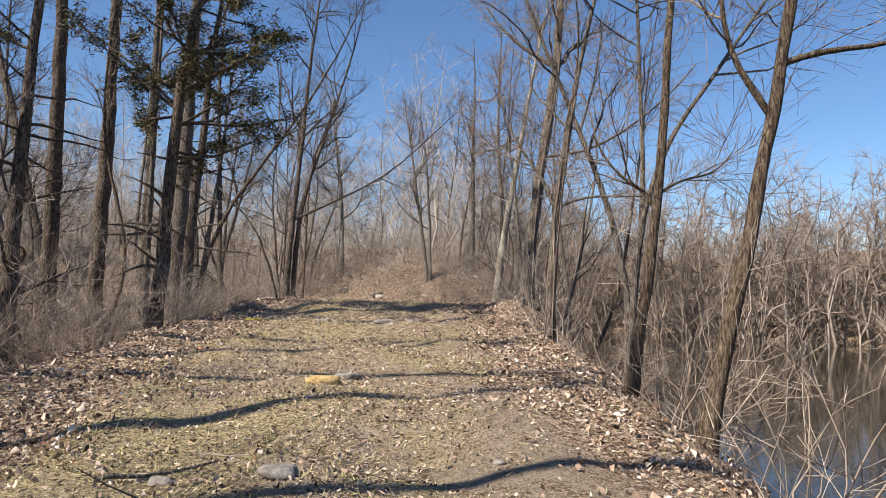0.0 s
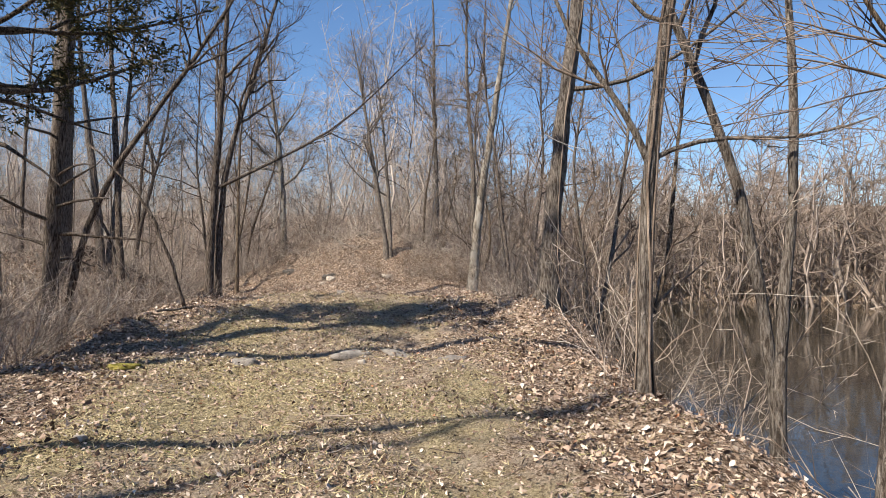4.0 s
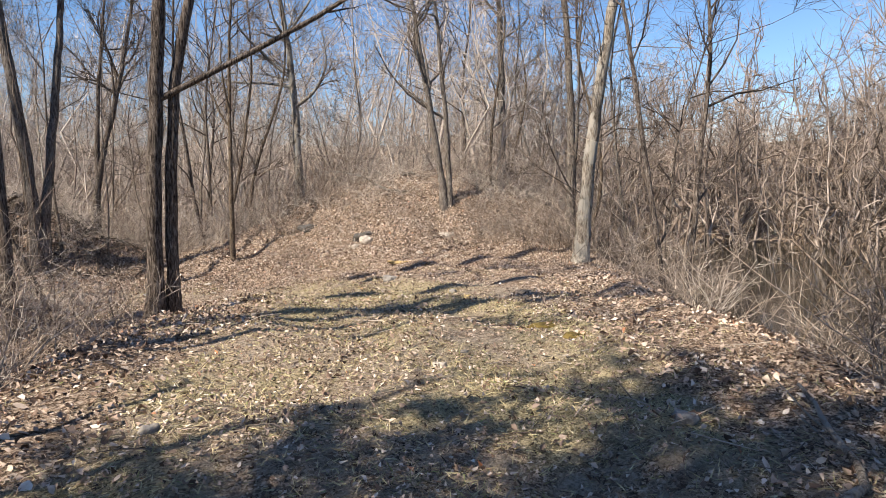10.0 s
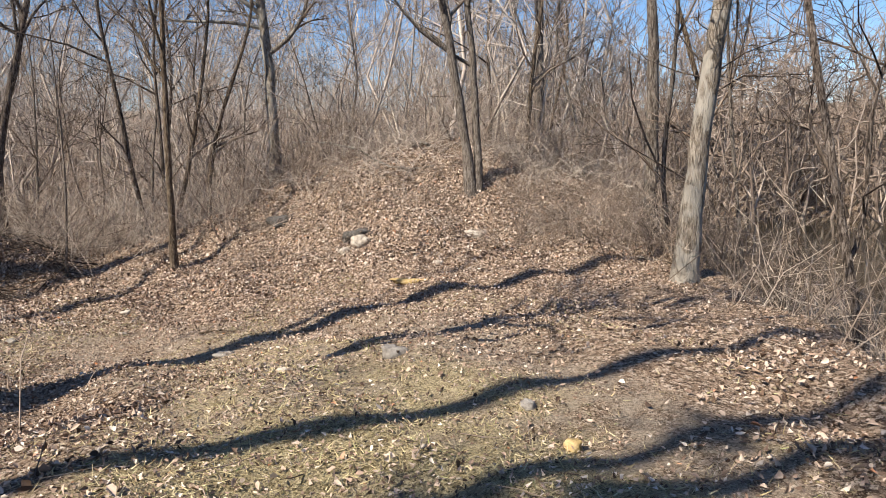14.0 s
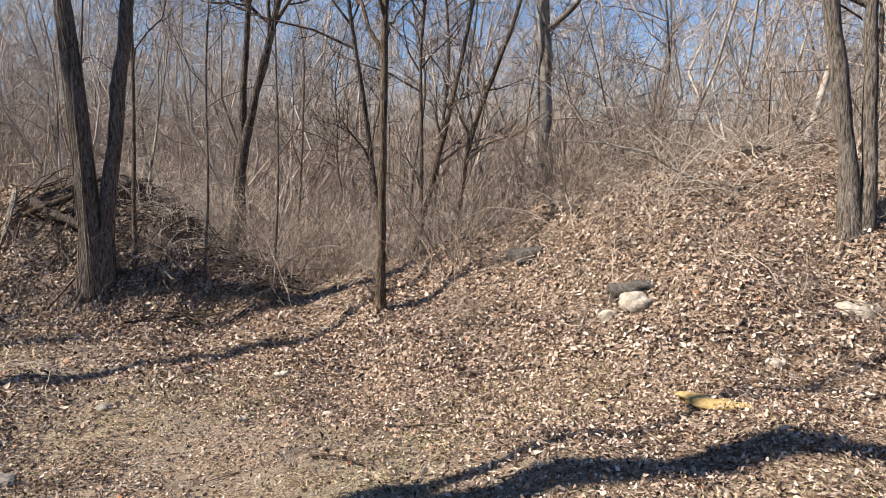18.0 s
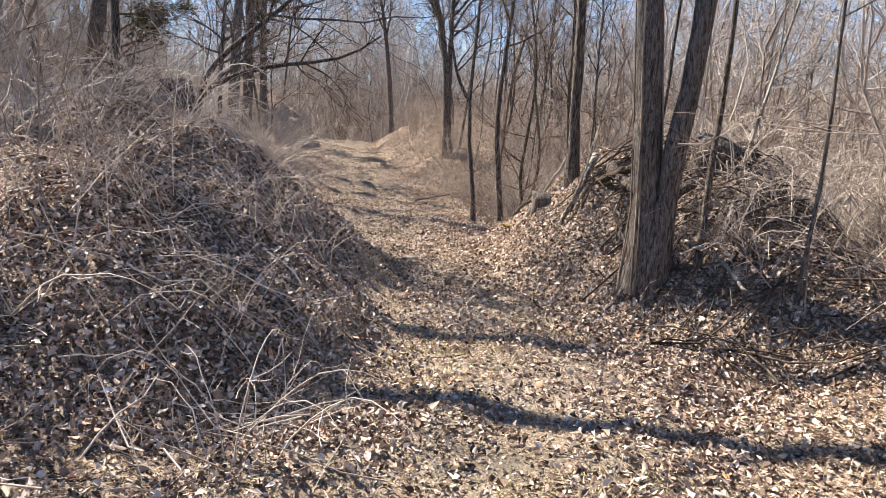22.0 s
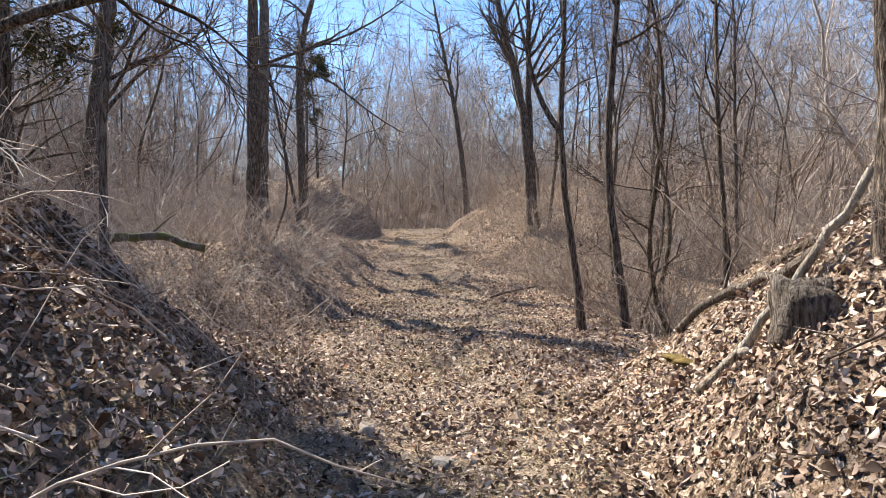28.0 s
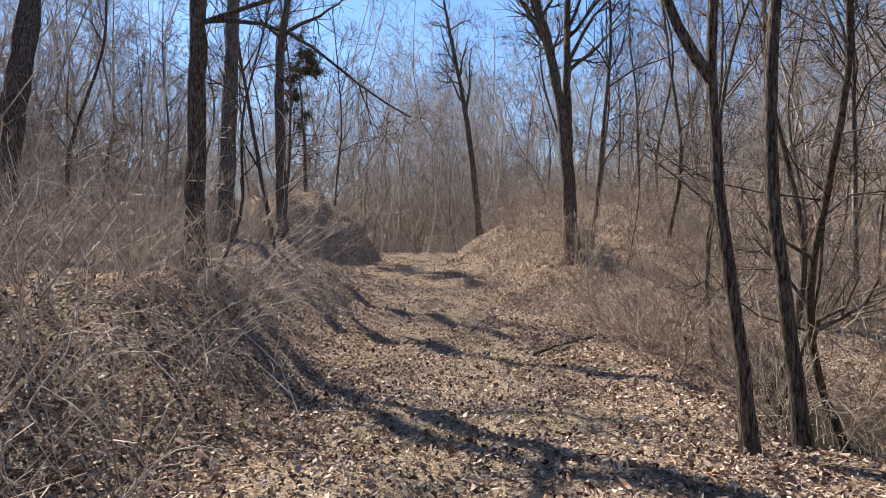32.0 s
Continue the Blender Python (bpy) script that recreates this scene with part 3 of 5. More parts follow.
bare_tree("tree", "white-topped sycamore at the foot of the mound", [carried((1.95, 27.4), (2.05, 27.4, 2.66), (2.2, 27.4, 4.3), (2.46, 27.4, 5.8), (2.95, 27.4, 9.0))], 0.2, 14, 18, BARK_PALE, first=0.5, sides=12)
bare_tree("tree", "dark upright tree behind the mound", [carried((2.36, 30.19), (2.36, 30.19, 3.38), (2.33, 30.19, 5.4), (2.18, 30.2, 7.37))], 0.16, 14, 19, BARK_GREY, first=0.5)
bare_tree("tree", "tall grey tree behind the mound", [carried((1.24, 36), (1.24, 36, 3.4), (1.25, 36, 6.3), (1.15, 36, 9))], 0.2, 15, 20, BARK_GREY, first=0.4)
bare_tree("tree", "twin-stemmed slim tree on top of the leafy mound", [carried((-0.92, 30.4), (-1.21, 30.5, 4.5), (-1.51, 30.5, 6.2), (-1.69, 30.5, 7.3)), carried((-0.8, 30.4), (-0.87, 30.67, 4.75), (-1.01, 30.68, 6.1), (-1.1, 30.68, 7.44))], 0.125, 10.5, 21, BARK_GREY, first=0.28)
bare_tree("tree", "pale sycamore with white upper trunk", [carried((-5.4, 34.4), (-5.45, 34.4, 4.66), (-5.54, 34.4, 6.09), (-5.67, 34.4, 7.5))], 0.2, 12, 22, BARK_PALE, first=0.35, limb_paths=[([(-5.5, 34.4, 5.6), (-4.9, 34.3, 5.9), (-4.5, 34.2, 6.6)], 0.06), ([(-5.5, 34.4, 6.2), (-6.3, 34.3, 6.3), (-7.6, 34.2, 6.3)], 0.05)])
bare_tree("tree", "twin dark trees joined at the base, edge of the path", [carried((-5.2, 21.9), (-5.2, 21.9, 2.74), (-5.08, 21.9, 4.1), (-4.98, 21.9, 5.82)), carried((-5.02, 22.05), (-4.98, 22.0, 2.93), (-4.9, 22.0, 4.6), (-4.5, 22.0, 5.84))], 0.145, 12, 23, BARK_DARK, roots=5, first=0.4, sides=12, limb_paths=[([(-4.93, 22.0, 4.03), (-4.27, 22, 4.45), (-3.38, 21.99, 4.88), (-2.39, 21.99, 5.36), (-1.85, 21.99, 5.84)], 0.045)])
bare_tree("tree", "slanting dark tree beside the cedar", [carried((-6.4, 16.95), (-6.08, 16.9, 2.47), (-5.65, 16.89, 3.64), (-4.87, 16.86, 4.65), (-4.38, 16.84, 5.33), (-3.82, 16.81, 6.2))], 0.085, 9, 24, BARK_DARK, first=0.4, limbs=9)
bare_tree("tree", "straight young tree at the foot of the mound", [carried((-6.42, 30.2), (-6.42, 30.2, 3.1), (-6.4, 30.2, 4.8), (-6.38, 30.2, 6.5))], 0.085, 10, 27, BARK_TAN, first=0.35, limbs=14)
bare_tree("tree", "large double-trunked tree with furrowed bark on the bank", [carried((-10.8, 29.24), (-10.8, 29.22, 1.8), (-10.86, 29.18, 2.6), (-10.93, 29.13, 3.84), (-11.02, 29.08, 4.8)), carried((-10.75, 29.28), (-10.7, 29.33, 1.8), (-10.64, 29.4, 2.6), (-10.54, 29.46, 3.7), (-10.44, 29.54, 4.8))], 0.19, 14, 28, BARK_GREY, roots=8, vines=9, first=0.5, sides=20, flare=1.75)
bare_tree("tree", "leaning dark tree behind the bank", [carried((-10.99, 32.41), (-10.83, 32.51, 3.5), (-10.45, 32.77, 5.16)), carried((-10.85, 32.5), (-10.85, 32.5, 3.5), (-10.8, 32.6, 5.5))], 0.13, 11, 29, BARK_DARK, first=0.4)
bare_tree("tree", "straight dark tree on the end of the bank", [carried((-13.7, 29.52), (-13.7, 29.51, 3.3), (-13.7, 29.47, 4.39))], 0.11, 12, 30, BARK_DARK, first=0.5)
bare_tree("tree", "slender curved forked tree at the track edge", [carried((-20.29, 29.79), (-20.3, 29.71, 1.74), (-20.31, 29.57, 2.6), (-20.31, 29.47, 3.66), (-20.31, 29.55, 3.96), (-20.3, 29.6, 4.78))], 0.075, 9, 31, BARK_DARK, first=0.45, limb_paths=[([(-20.31, 29.47, 3.66), (-20.33, 29.31, 3.96), (-20.34, 29.15, 4.35), (-20.34, 29.08, 4.78)], 0.05)])
bare_tree("tree", "dark bent tree at the track edge", [carried((-21.17, 30.8), (-21.18, 30.68, 1.43), (-21.2, 30.53, 2.5), (-21.2, 30.46, 3.5), (-21.19, 30.62, 4.5), (-21.19, 30.65, 5.0))], 0.1, 10, 32, BARK_DARK, first=0.45)
bare_tree("tree", "large dark-trunked tree on the track's bank", [carried((-26.29, 23.9), (-26.28, 23.97, 4.03), (-26.28, 24.0, 5.54), (-26.27, 24.06, 7.06))], 0.22, 15, 33, BARK_DARK, first=0.4, limb_paths=[([(-26.26, 24.2, 6.09), (-26.21, 24.81, 6.34), (-26.16, 25.51, 6.5), (-26.09, 26.39, 6.8)], 0.045), ([(-26.26, 24.2, 6.14), (-26.19, 25.1, 6.08), (-26.14, 25.7, 5.82), (-26.1, 26.35, 5.2)], 0.04)])
bare_tree("tree", "far leaning tree beside the end of the track", [carried((-44.02, 30.9), (-44.04, 30.7, 5.79), (-44.06, 30.42, 8.33), (-44.11, 29.84, 11.64))], 0.2, 15, 34, BARK_DARK, first=0.4)
bare_tree("tree", "twin dark trees on the far bank", [carried((-31.54, 31.5), (-31.54, 31.36, 4.9), (-31.55, 31.31, 6.24), (-31.58, 30.9, 7.75), (-31.6, 30.55, 9.26)), carried((-31.75, 31.6), (-31.75, 31.49, 4.93), (-31.75, 31.5, 7.05), (-31.74, 31.58, 9.33))], 0.22, 14, 35, BARK_DARK, first=0.35)
bare_tree("tree", "pale slim tree in the brush beside the dark tree", [carried((-6.02, 13.6), (-6.08, 13.6, 2.83), (-6.11, 13.6, 4.57), (-6.06, 13.6, 6.35))], 0.09, 9, 36, BARK_GREY, first=0.6, limbs=8)
bare_tree("tree", "tall dark tree behind the far mound", [carried((-34.26, 24.07), (-34.26, 24.07, 4.67), (-34.27, 24.02, 7.69), (-34.25, 24.21, 9.38), (-34.23, 24.55, 10.22))], 0.22, 14, 41, BARK_DARK, first=0.4)
# trees of the sunward woods, whose shadows fall across the track: foot, lean per metre of height, radius, top
SUNWARD = ((-6.06, 1.58, 0.08, -0.18, 0.17, 15), (-6.52, 2.84, 0.05, -0.09, 0.17, 15), (-8.38, 10.86, 0.1, -0.34, 0.23, 16), (-8.36, 11.42, 0.09, -0.23, 0.27, 16),
           (-10.09, 17.16, 0.09, -0.2, 0.27, 18), (-8.02, 17.93, 0.09, -0.23, 0.19, 16), (-9.48, 18.25, 0.07, -0.13, 0.27, 18), (-9.05, 22.44, 0.05, -0.08, 0.37, 19),
           (-11.85, 20.57, -0.44, 0.21, 0.25, 18), (-13.2, 20.8, -0.51, 0.21, 0.25, 18), (-31.6, 17.9, -0.1, 0.1, 0.44, 20),
           (-32.2, 23.0, -0.03, 0.04, 0.28, 18), (-7.46, 22.43, -0.1, 0.1, 0.13, 13),
           (-7.4, 6.15, 0.09, -0.39, 0.14, 14), (-7.3, 9.1, 0.03, -0.46, 0.13, 14), (-8.1, 5.4, 0.06, -0.1, 0.12, 13))
for k, (x, y, lx, ly, r, top) in enumerate(SUNWARD):
    r4 = np.random.default_rng(700 + k)
    z0 = ground_at(x, y)
    stem = [(x + lx * h + r4.normal(0, 0.008 * h), y + ly * h + r4.normal(0, 0.008 * h), z0 + h) for h in (0, 2, 4, 6, 8, 10)]
    words = "leaning bare tree at the sunlit edge of the woods" if math.hypot(lx, ly) > 0.3 else "tall bare tree in the sunlit woods"
    bare_tree("tree", words, [stem], r, top, 710 + k, (BARK_DARK, BARK_GREY)[k % 2], limbs=8, forks=3, twigs=4, first=0.66, group="woodland trees")
bare_tree("tree", "slim dark sapling close behind the big double tree", [carried((-10.45, 29.66), (-10.62, 29.79, 2.38), (-10.83, 30.02, 3.2), (-10.9, 30.1, 4.2))], 0.05, 8, 42, BARK_DARK, first=0.4, limbs=8, group="saplings on the bank")
bare_tree("tree", "pale thin sapling leaning over the brushwood", [carried((-11.3, 30.6), (-11.55, 31.0, 3.0), (-11.95, 31.6, 4.2))], 0.03, 7, 43, BARK_PALE, first=0.3, limbs=8, group="saplings on the bank")
bare_tree("tree", "thin sapling growing from the leafy bank", [carried((-9.6, 30.2), (-9.55, 30.3, 2.5), (-9.7, 30.4, 4))], 0.028, 7, 44, BARK_GREY, first=0.25, limbs=9, group="saplings on the bank")
bare_tree("tree", "thin sapling growing from the leafy bank", [carried((-8.6, 30.6), (-8.5, 30.65, 2.5), (-8.55, 30.7, 4))], 0.03, 7, 45, BARK_GREY, first=0.25, limbs=9, group="saplings on the bank")
bare_tree("tree", "thin sapling growing from the leafy bank", [carried((-12.3, 30.0), (-12.2, 30.1, 3), (-12.25, 30.2, 4.5))], 0.035, 8, 46, BARK_DARK, first=0.3, limbs=9, group="saplings on the bank")
bare_tree("tree", "twiggy grey tree crowding the end of the earth bank", [carried((-17.9, 24.0), (-17.95, 24.0, 3.6), (-18.1, 24.1, 5.0), (-18.15, 24.2, 6.4))], 0.06, 9.5, 48, BARK_GREY, first=0.2, limbs=28, forks=9, twigs=6, group="saplings on the bank")

# ---- woods and undergrowth ----
def kept_clear(x, y):
    """The open ground of the track, the turning place and the front of the mound."""
    x, y = np.asarray(x, float), np.asarray(y, float)
    dam = (y < 24.5) & (x > -4.9) & (x < 1.45)
    turn = (x > -9.5) & (x < 1.3) & (y > 23) & (y < 29.3)
    mound = (x > -5.6) & (x < 1.3) & (y > 28) & (y < 31.6)
    far_mound = ((x + 39.5) / 5) ** 2 + ((y - 25.2) / 1.9) ** 2 < 1
    right_slope = (x < -25) & (x > -40) & (y > 29) & (y < 29.7)
    pool_edge = ((x + 19.4) / 2.4) ** 2 + ((y - 31.6) / 1.1) ** 2 < 1
    return dam | turn | mound | pool_edge | far_mound | right_slope | (from_track(x, y) < 2.3)


def spread(rng, count, x0, x1, y0, y1, least=0.0, wet=0.15):
    out = []
    while len(out) < count:
        x, y = rng.uniform(x0, x1, 400), rng.uniform(y0, y1, 400)
        ok = ~kept_clear(x, y) & (from_track(x, y) > least) & (height(x, y) > WATER - wet)
        out += list(zip(x[ok], y[ok]))
    return np.array(out[:count])


def wood_template(seed, tall, stout):
    """A far tree: a few tubes and many thin twigs."""
    rng = np.random.default_rng(seed)
    n = 7
    z = np.linspace(-0.3, tall, n)
    p = np.stack([np.cumsum(rng.normal(0, 0.36, n)), np.cumsum(rng.normal(0, 0.36, n)), z], 1)[None]
    r = (stout * np.linspace(1, 0.12, n))[None]
    l1, q1 = sprout(rng, p, r, 15, (0.1, 0.97), (30, 75), (1.0, 3.4), 3, 0.5, 0.35, 0.6)
    at = rng.uniform(0.15, 1, (len(l1), 7))
    start = np.where(at[..., None] < 0.5, l1[:, None, 0] + (l1[:, None, 1] - l1[:, None, 0]) * at[..., None] * 2, l1[:, None, 1] + (l1[:, None, 2] - l1[:, None, 1]) * (at[..., None] * 2 - 1)).reshape(-1, 3)
    w2 = np.repeat(l1[:, 2] - l1[:, 0], 7, 0)
    w2 = w2 / np.linalg.norm(w2, axis=1, keepdims=True) + rng.normal(0, 0.5, start.shape) + np.array([0, 0, 0.3])
    w2 *= (rng.uniform(0.5, 1.5, len(start)) / np.linalg.norm(w2, axis=1))[:, None]
    base = np.repeat(start, 2, 0) + np.repeat(w2, 2, 0) * rng.uniform(0.2, 1, (len(start) * 2, 1))
    way = rng.normal(size=base.shape) * np.array([1, 1, 0.7]) + np.array([0, 0, 0.4])
    way *= (rng.uniform(0.25, 0.9, len(base)) / np.linalg.norm(way, axis=1))[:, None]
    return merged([tubes([(p, r, 5), (l1, q1, 3)]), slivers(rng, start, w2, np.full(len(start), 0.022)), slivers(rng, base, way, np.full(len(base), 0.014))])


def planted(rng, templates, places, scale):
    """All copies of the templates in one mesh."""
    vs, gs, at = [], [[], []], 0
    z = height(places[:, 0], places[:, 1])
    for (x, y), zz_ in zip(places, z):
        v, faces = templates[rng.integers(len(templates))]
        a, s = rng.uniform(0, 6.283), rng.uniform(*scale)
        c, q = math.cos(a) * s, math.sin(a) * s
        vs.append(np.stack([v[:, 0] * c - v[:, 1] * q + x, v[:, 0] * q + v[:, 1] * c + y, v[:, 2] * s * rng.uniform(0.85, 1.15) + zz_], 1))
        for g in faces:
            gs[0 if g.shape[1] == 4 else 1].append(g + at)
        at += len(v)
    return np.concatenate(vs), [np.concatenate(g) for g in gs if g]


def haze_template(seed, tall, stout, wide=1.0, limbs=13, fine=8):
    """A distant tree: a crooked stem, bent limbs and a cloud of twigs from the ground up."""
    rng = np.random.default_rng(seed)
    n = 7
    z = np.linspace(-0.3, tall, n)
    drift = rng.normal(0, 0.3, 2)
    p = np.stack([np.cumsum(rng.normal(drift[0], 0.45, n)), np.cumsum(rng.normal(drift[1], 0.45, n)), z], 1)[None]
    p[0, :, :2] -= p[0, 0, :2]
    r = (stout * np.linspace(1, 0.2, n))[None]
    l1, q1 = sprout(rng, p, r, limbs, (0.1, 0.97), (30, 80), (1.4, 4.2), 4, 0.3, 0.7, 0.55)
    k = rng.integers(0, 3, (len(l1), fine))
    rows = np.arange(len(l1))[:, None]
    share = rng.uniform(0, 1, k.shape)[..., None]
    base = (l1[rows, k] * (1 - share) + l1[rows, k + 1] * share).reshape(-1, 3)
    w2 = (l1[rows, k + 1] - l1[rows, k]).reshape(-1, 3)
    w2 = w2 / (np.linalg.norm(w2, axis=1, keepdims=True) + 1e-9) + rng.normal(0, 0.75, base.shape) + np.array([0, 0, 0.15])
    w2 *= (rng.uniform(0.4, 1.6, len(base)) / np.linalg.norm(w2, axis=1))[:, None]
    at3 = np.repeat(base + w2 * rng.uniform(0.25, 1, (len(base), 1)), 2, 0)
    w3 = np.repeat(w2, 2, 0) * 0.3 + rng.normal(0, 0.3, at3.shape)
    low = np.concatenate([rng.normal(0, 1.1, (24, 2)), rng.uniform(-0.1, 0.6, (24, 1))], 1)
    wl = np.concatenate([rng.normal(0, 0.8, (24, 2)), rng.uniform(0.2, 1.6, (24, 1))], 1)
    return merged([tubes([(p, r, 4), (l1, np.maximum(q1 * wide, 0.008), 3)]), slivers(rng, base, w2, rng.uniform(0.012, 0.024, len(base)) * wide), slivers(rng, at3, w3, np.full(len(at3), 0.012 * wide)), slivers(rng, low, wl, np.full(24, 0.018 * wide))])


rng = np.random.default_rng(71)
haze_templates = [haze_template(150 + k, rng.uniform(8, 14.5), rng.uniform(0.03, 0.09)) for k in range(12)]
shore_templates = [haze_template(180 + k, rng.uniform(9, 13), rng.uniform(0.05, 0.14), 2.0, 10, 12) for k in range(8)]
far_templates = [wood_template(100 + k, rng.uniform(5, 13), rng.uniform(0.022, 0.085)) for k in range(10)]
cand = np.stack([rng.uniform(-75, 40, 9000), rng.uniform(-35, 75, 9000)], 1)
back = np.stack([rng.uniform(-85, 30, 16000), rng.uniform(-45, 80, 16000)], 1)
d = from_track(cand[:, 0], cand[:, 1])
dry = height(cand[:, 0], cand[:, 1]) > WATER + 0.1
lane_open = (cand[:, 0] < -14) & (np.abs(cand[:, 1] - 28.3) < 2.6 + 0.05 * (-14 - cand[:, 0]))
chance = np.clip(1.2 - (d - 10) / 45, 0.1, 1)
pick = cand[dry & (d > 9.5) & ~lane_open & ~kept_clear(cand[:, 0], cand[:, 1]) & (rng.uniform(size=9000) < chance * np.where(cand[:, 0] * 0.891 + cand[:, 1] * 0.454 < -2, 0.26, 0.42))][:480]
d2 = from_track(back[:, 0], back[:, 1])
lane2 = (back[:, 0] < -14) & (back[:, 0] > -56) & (np.abs(back[:, 1] - 28.4) < 3.4)
sunward = back[:, 0] * 0.891 + back[:, 1] * 0.454 < -2
far_back = back[(height(back[:, 0], back[:, 1]) > WATER + 0.1) & (d2 > np.where(back[:, 0] < -17, 10.5, np.where(sunward, 15.5, 13))) & (d2 < 48) & ~lane2 & ~kept_clear(back[:, 0], back[:, 1])][:1550]
ang = np.concatenate([rng.uniform(-1.4, 1.45, 330), rng.uniform(0.3, 1.5, 330)])
ring = np.concatenate([rng.uniform(54, 68, 330), rng.uniform(50, 62, 330)])
shore = np.stack([-4 + ring * np.cos(ang), 14 + ring * np.sin(ang)], 1)
end = np.stack([rng.uniform(-85, -50, 260), rng.uniform(19, 38, 260)], 1)
beside = np.stack([rng.uniform(-62, -24, 170), rng.uniform(2, 15.5, 170)], 1)
v, f = planted(rng, far_templates, pick, (0.75, 1.25))
vh, fh = planted(rng, haze_templates, np.concatenate([far_back, end, beside]), (0.75, 1.2))
f = [np.concatenate([a, b + len(v)]) for a, b in zip(f, fh)]
v = np.concatenate([v, vh])
woods = new("woods", mesh_of("woods", v, f, WOODS))
tagged(woods, "dense bare grey-brown winter woods all around", "woods", kind="stuff")
# shore trees take the darkened tints, as the sun falls full on them
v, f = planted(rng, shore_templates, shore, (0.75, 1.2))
tagged(new("shore_woods", mesh_of("shore_woods", v, f, DARKENED_WOODS)), "brown bare woods on the far shore of the pond", "woods", kind="stuff")


def thicket_template(seed, tall):
    """Dry stalks and fine twigs a metre or two high."""
    rng = np.random.default_rng(seed)
    b = 15
    foot = np.concatenate([rng.normal(0, 0.55, (b, 2)), np.full((b, 1), -0.05)], 1)
    way = np.concatenate([rng.normal(0, 0.3, (b, 2)), np.ones((b, 1))], 1)
    ln = rng.uniform(0.35, 1.0, b) * tall
    pts = [foot]
    for k in range(2):
        way = way + np.concatenate([rng.normal(0, 0.4, (b, 2)), np.full((b, 1), -0.25)], 1)
        way /= np.linalg.norm(way, axis=1, keepdims=True)
        pts.append(pts[-1] + way * (ln / 2)[:, None])
    p = np.stack(pts, 1)
    r = rng.uniform(0.003, 0.008, b)[:, None] * np.linspace(1, 0.4, 3)[None]
    l1, q1 = sprout(rng, p, r, 6, (0.25, 0.95), (25, 65), (0.2, 0.7), 3, 0.2, 0.3, 0.8, 0.5)
    base = np.concatenate([l1[:, 1], l1[:, 2]])
    w = rng.normal(size=base.shape) + np.array([0, 0, 0.4])
    w *= (rng.uniform(0.1, 0.4, len(base)) / np.linalg.norm(w, axis=1))[:, None]
    return merged([tubes([(p, r, 3)]), slivers(rng, l1[:, 0], l1[:, 2] - l1[:, 0], np.full(len(l1), 0.007)), slivers(rng, base, w, np.full(len(base), 0.0055))])


low_templates = [thicket_template(200 + k, rng.uniform(1.3, 2.3)) for k in range(7)]
spots = np.concatenate([
    spread(rng, 16, 1.9, 4.0, 13, 27), spread(rng, 14, 0.6, 2.6, 28.2, 31.5), spread(rng, 170, -15, -5.0, 0, 24), spread(rng, 90, -13, -4.5, 31.2, 38),
    spread(rng, 50, -5, 3.5, 32.6, 40), spread(rng, 10, -19, -8, 17, 22.5), spread(rng, 80, -44, -17, 17, 25.6), spread(rng, 80, -40, -16.5, 30.6, 38), spread(rng, 40, -44, -26, 30.3, 34.5)])
small = np.concatenate([np.stack([rng.uniform(-5.5, 1.2, 90), rng.uniform(29.2, 33, 90)], 1), np.stack([rng.uniform(-15, -9.4, 70), rng.uniform(29.3, 32.4, 70)], 1), np.stack([rng.uniform(-18, -7.6, 60), rng.uniform(22.2, 25.9, 60)], 1)])
tufts = np.concatenate([np.stack([rng.uniform(-5.6, 1.0, 90), rng.uniform(28.6, 32.4, 90)], 1), np.stack([rng.uniform(-0.3, 2.0, 70), rng.uniform(28.6, 31.6, 70)], 1), np.stack([rng.uniform(-43.5, -37.5, 40), rng.uniform(22.5, 25.6, 40)], 1), np.stack([rng.uniform(-42, -27, 110), rng.uniform(29.8, 33, 110)], 1)])
bank = spread(rng, 24, 2.0, 4.2, 15, 33, 0, 0.5)
own = np.random.default_rng(77)
spots[:16:2] = spread(own, 8, -5, 3, 33.5, 39)
bank[::2] = spread(own, 12, 2.2, 4.2, 24, 33, 0, 0.5)
tall = np.concatenate([pick[rng.permutation(len(pick))[:150]] + rng.normal(0, 1.2, (150, 2)), shore[:60]])
tall = tall[(from_track(tall[:, 0], tall[:, 1]) > 8.5) & ~kept_clear(tall[:, 0], tall[:, 1])]


def undergrowth(name, label, material, chosen):
    """All the thickets whose places pass the test, in one mesh."""
    v, f = None, None
    for places, scale in ((spots, (0.7, 1.25)), (bank, (0.9, 1.5)), (small, (0.16, 0.36)), (tufts, (0.14, 0.42)), (tall, (1.8, 3.2))):
        places = places[chosen(places[:, 0], places[:, 1])]
        if len(places):
            v2, f2 = planted(rng, low_templates, places, scale)
            v, f = (v2, f2) if v is None else (np.concatenate([v, v2]), [np.concatenate([a, b + len(v)]) for a, b in zip(f, f2)])
    tagged(new(name, mesh_of(name, v, f, material)), label, "undergrowth", kind="stuff")


a, d = own.uniform(0.9, 3.7, 420), own.uniform(58, 90, 420)
v, f = planted(own, low_templates, np.stack([-4 + np.cos(a) * d, 14 + np.sin(a) * d], 1), (2.2, 4.2))
tagged(new("far_thicket", mesh_of("far_thicket", v, f, PALE_BRUSH)), "grey-tan brush along the crest of the far slope", "undergrowth", kind="stuff")

undergrowth("undergrowth", "tangled brown undergrowth of stalks and twigs by the pond", BRUSH, lambda x, y: ~((x < -6.5) & (y > 17)))
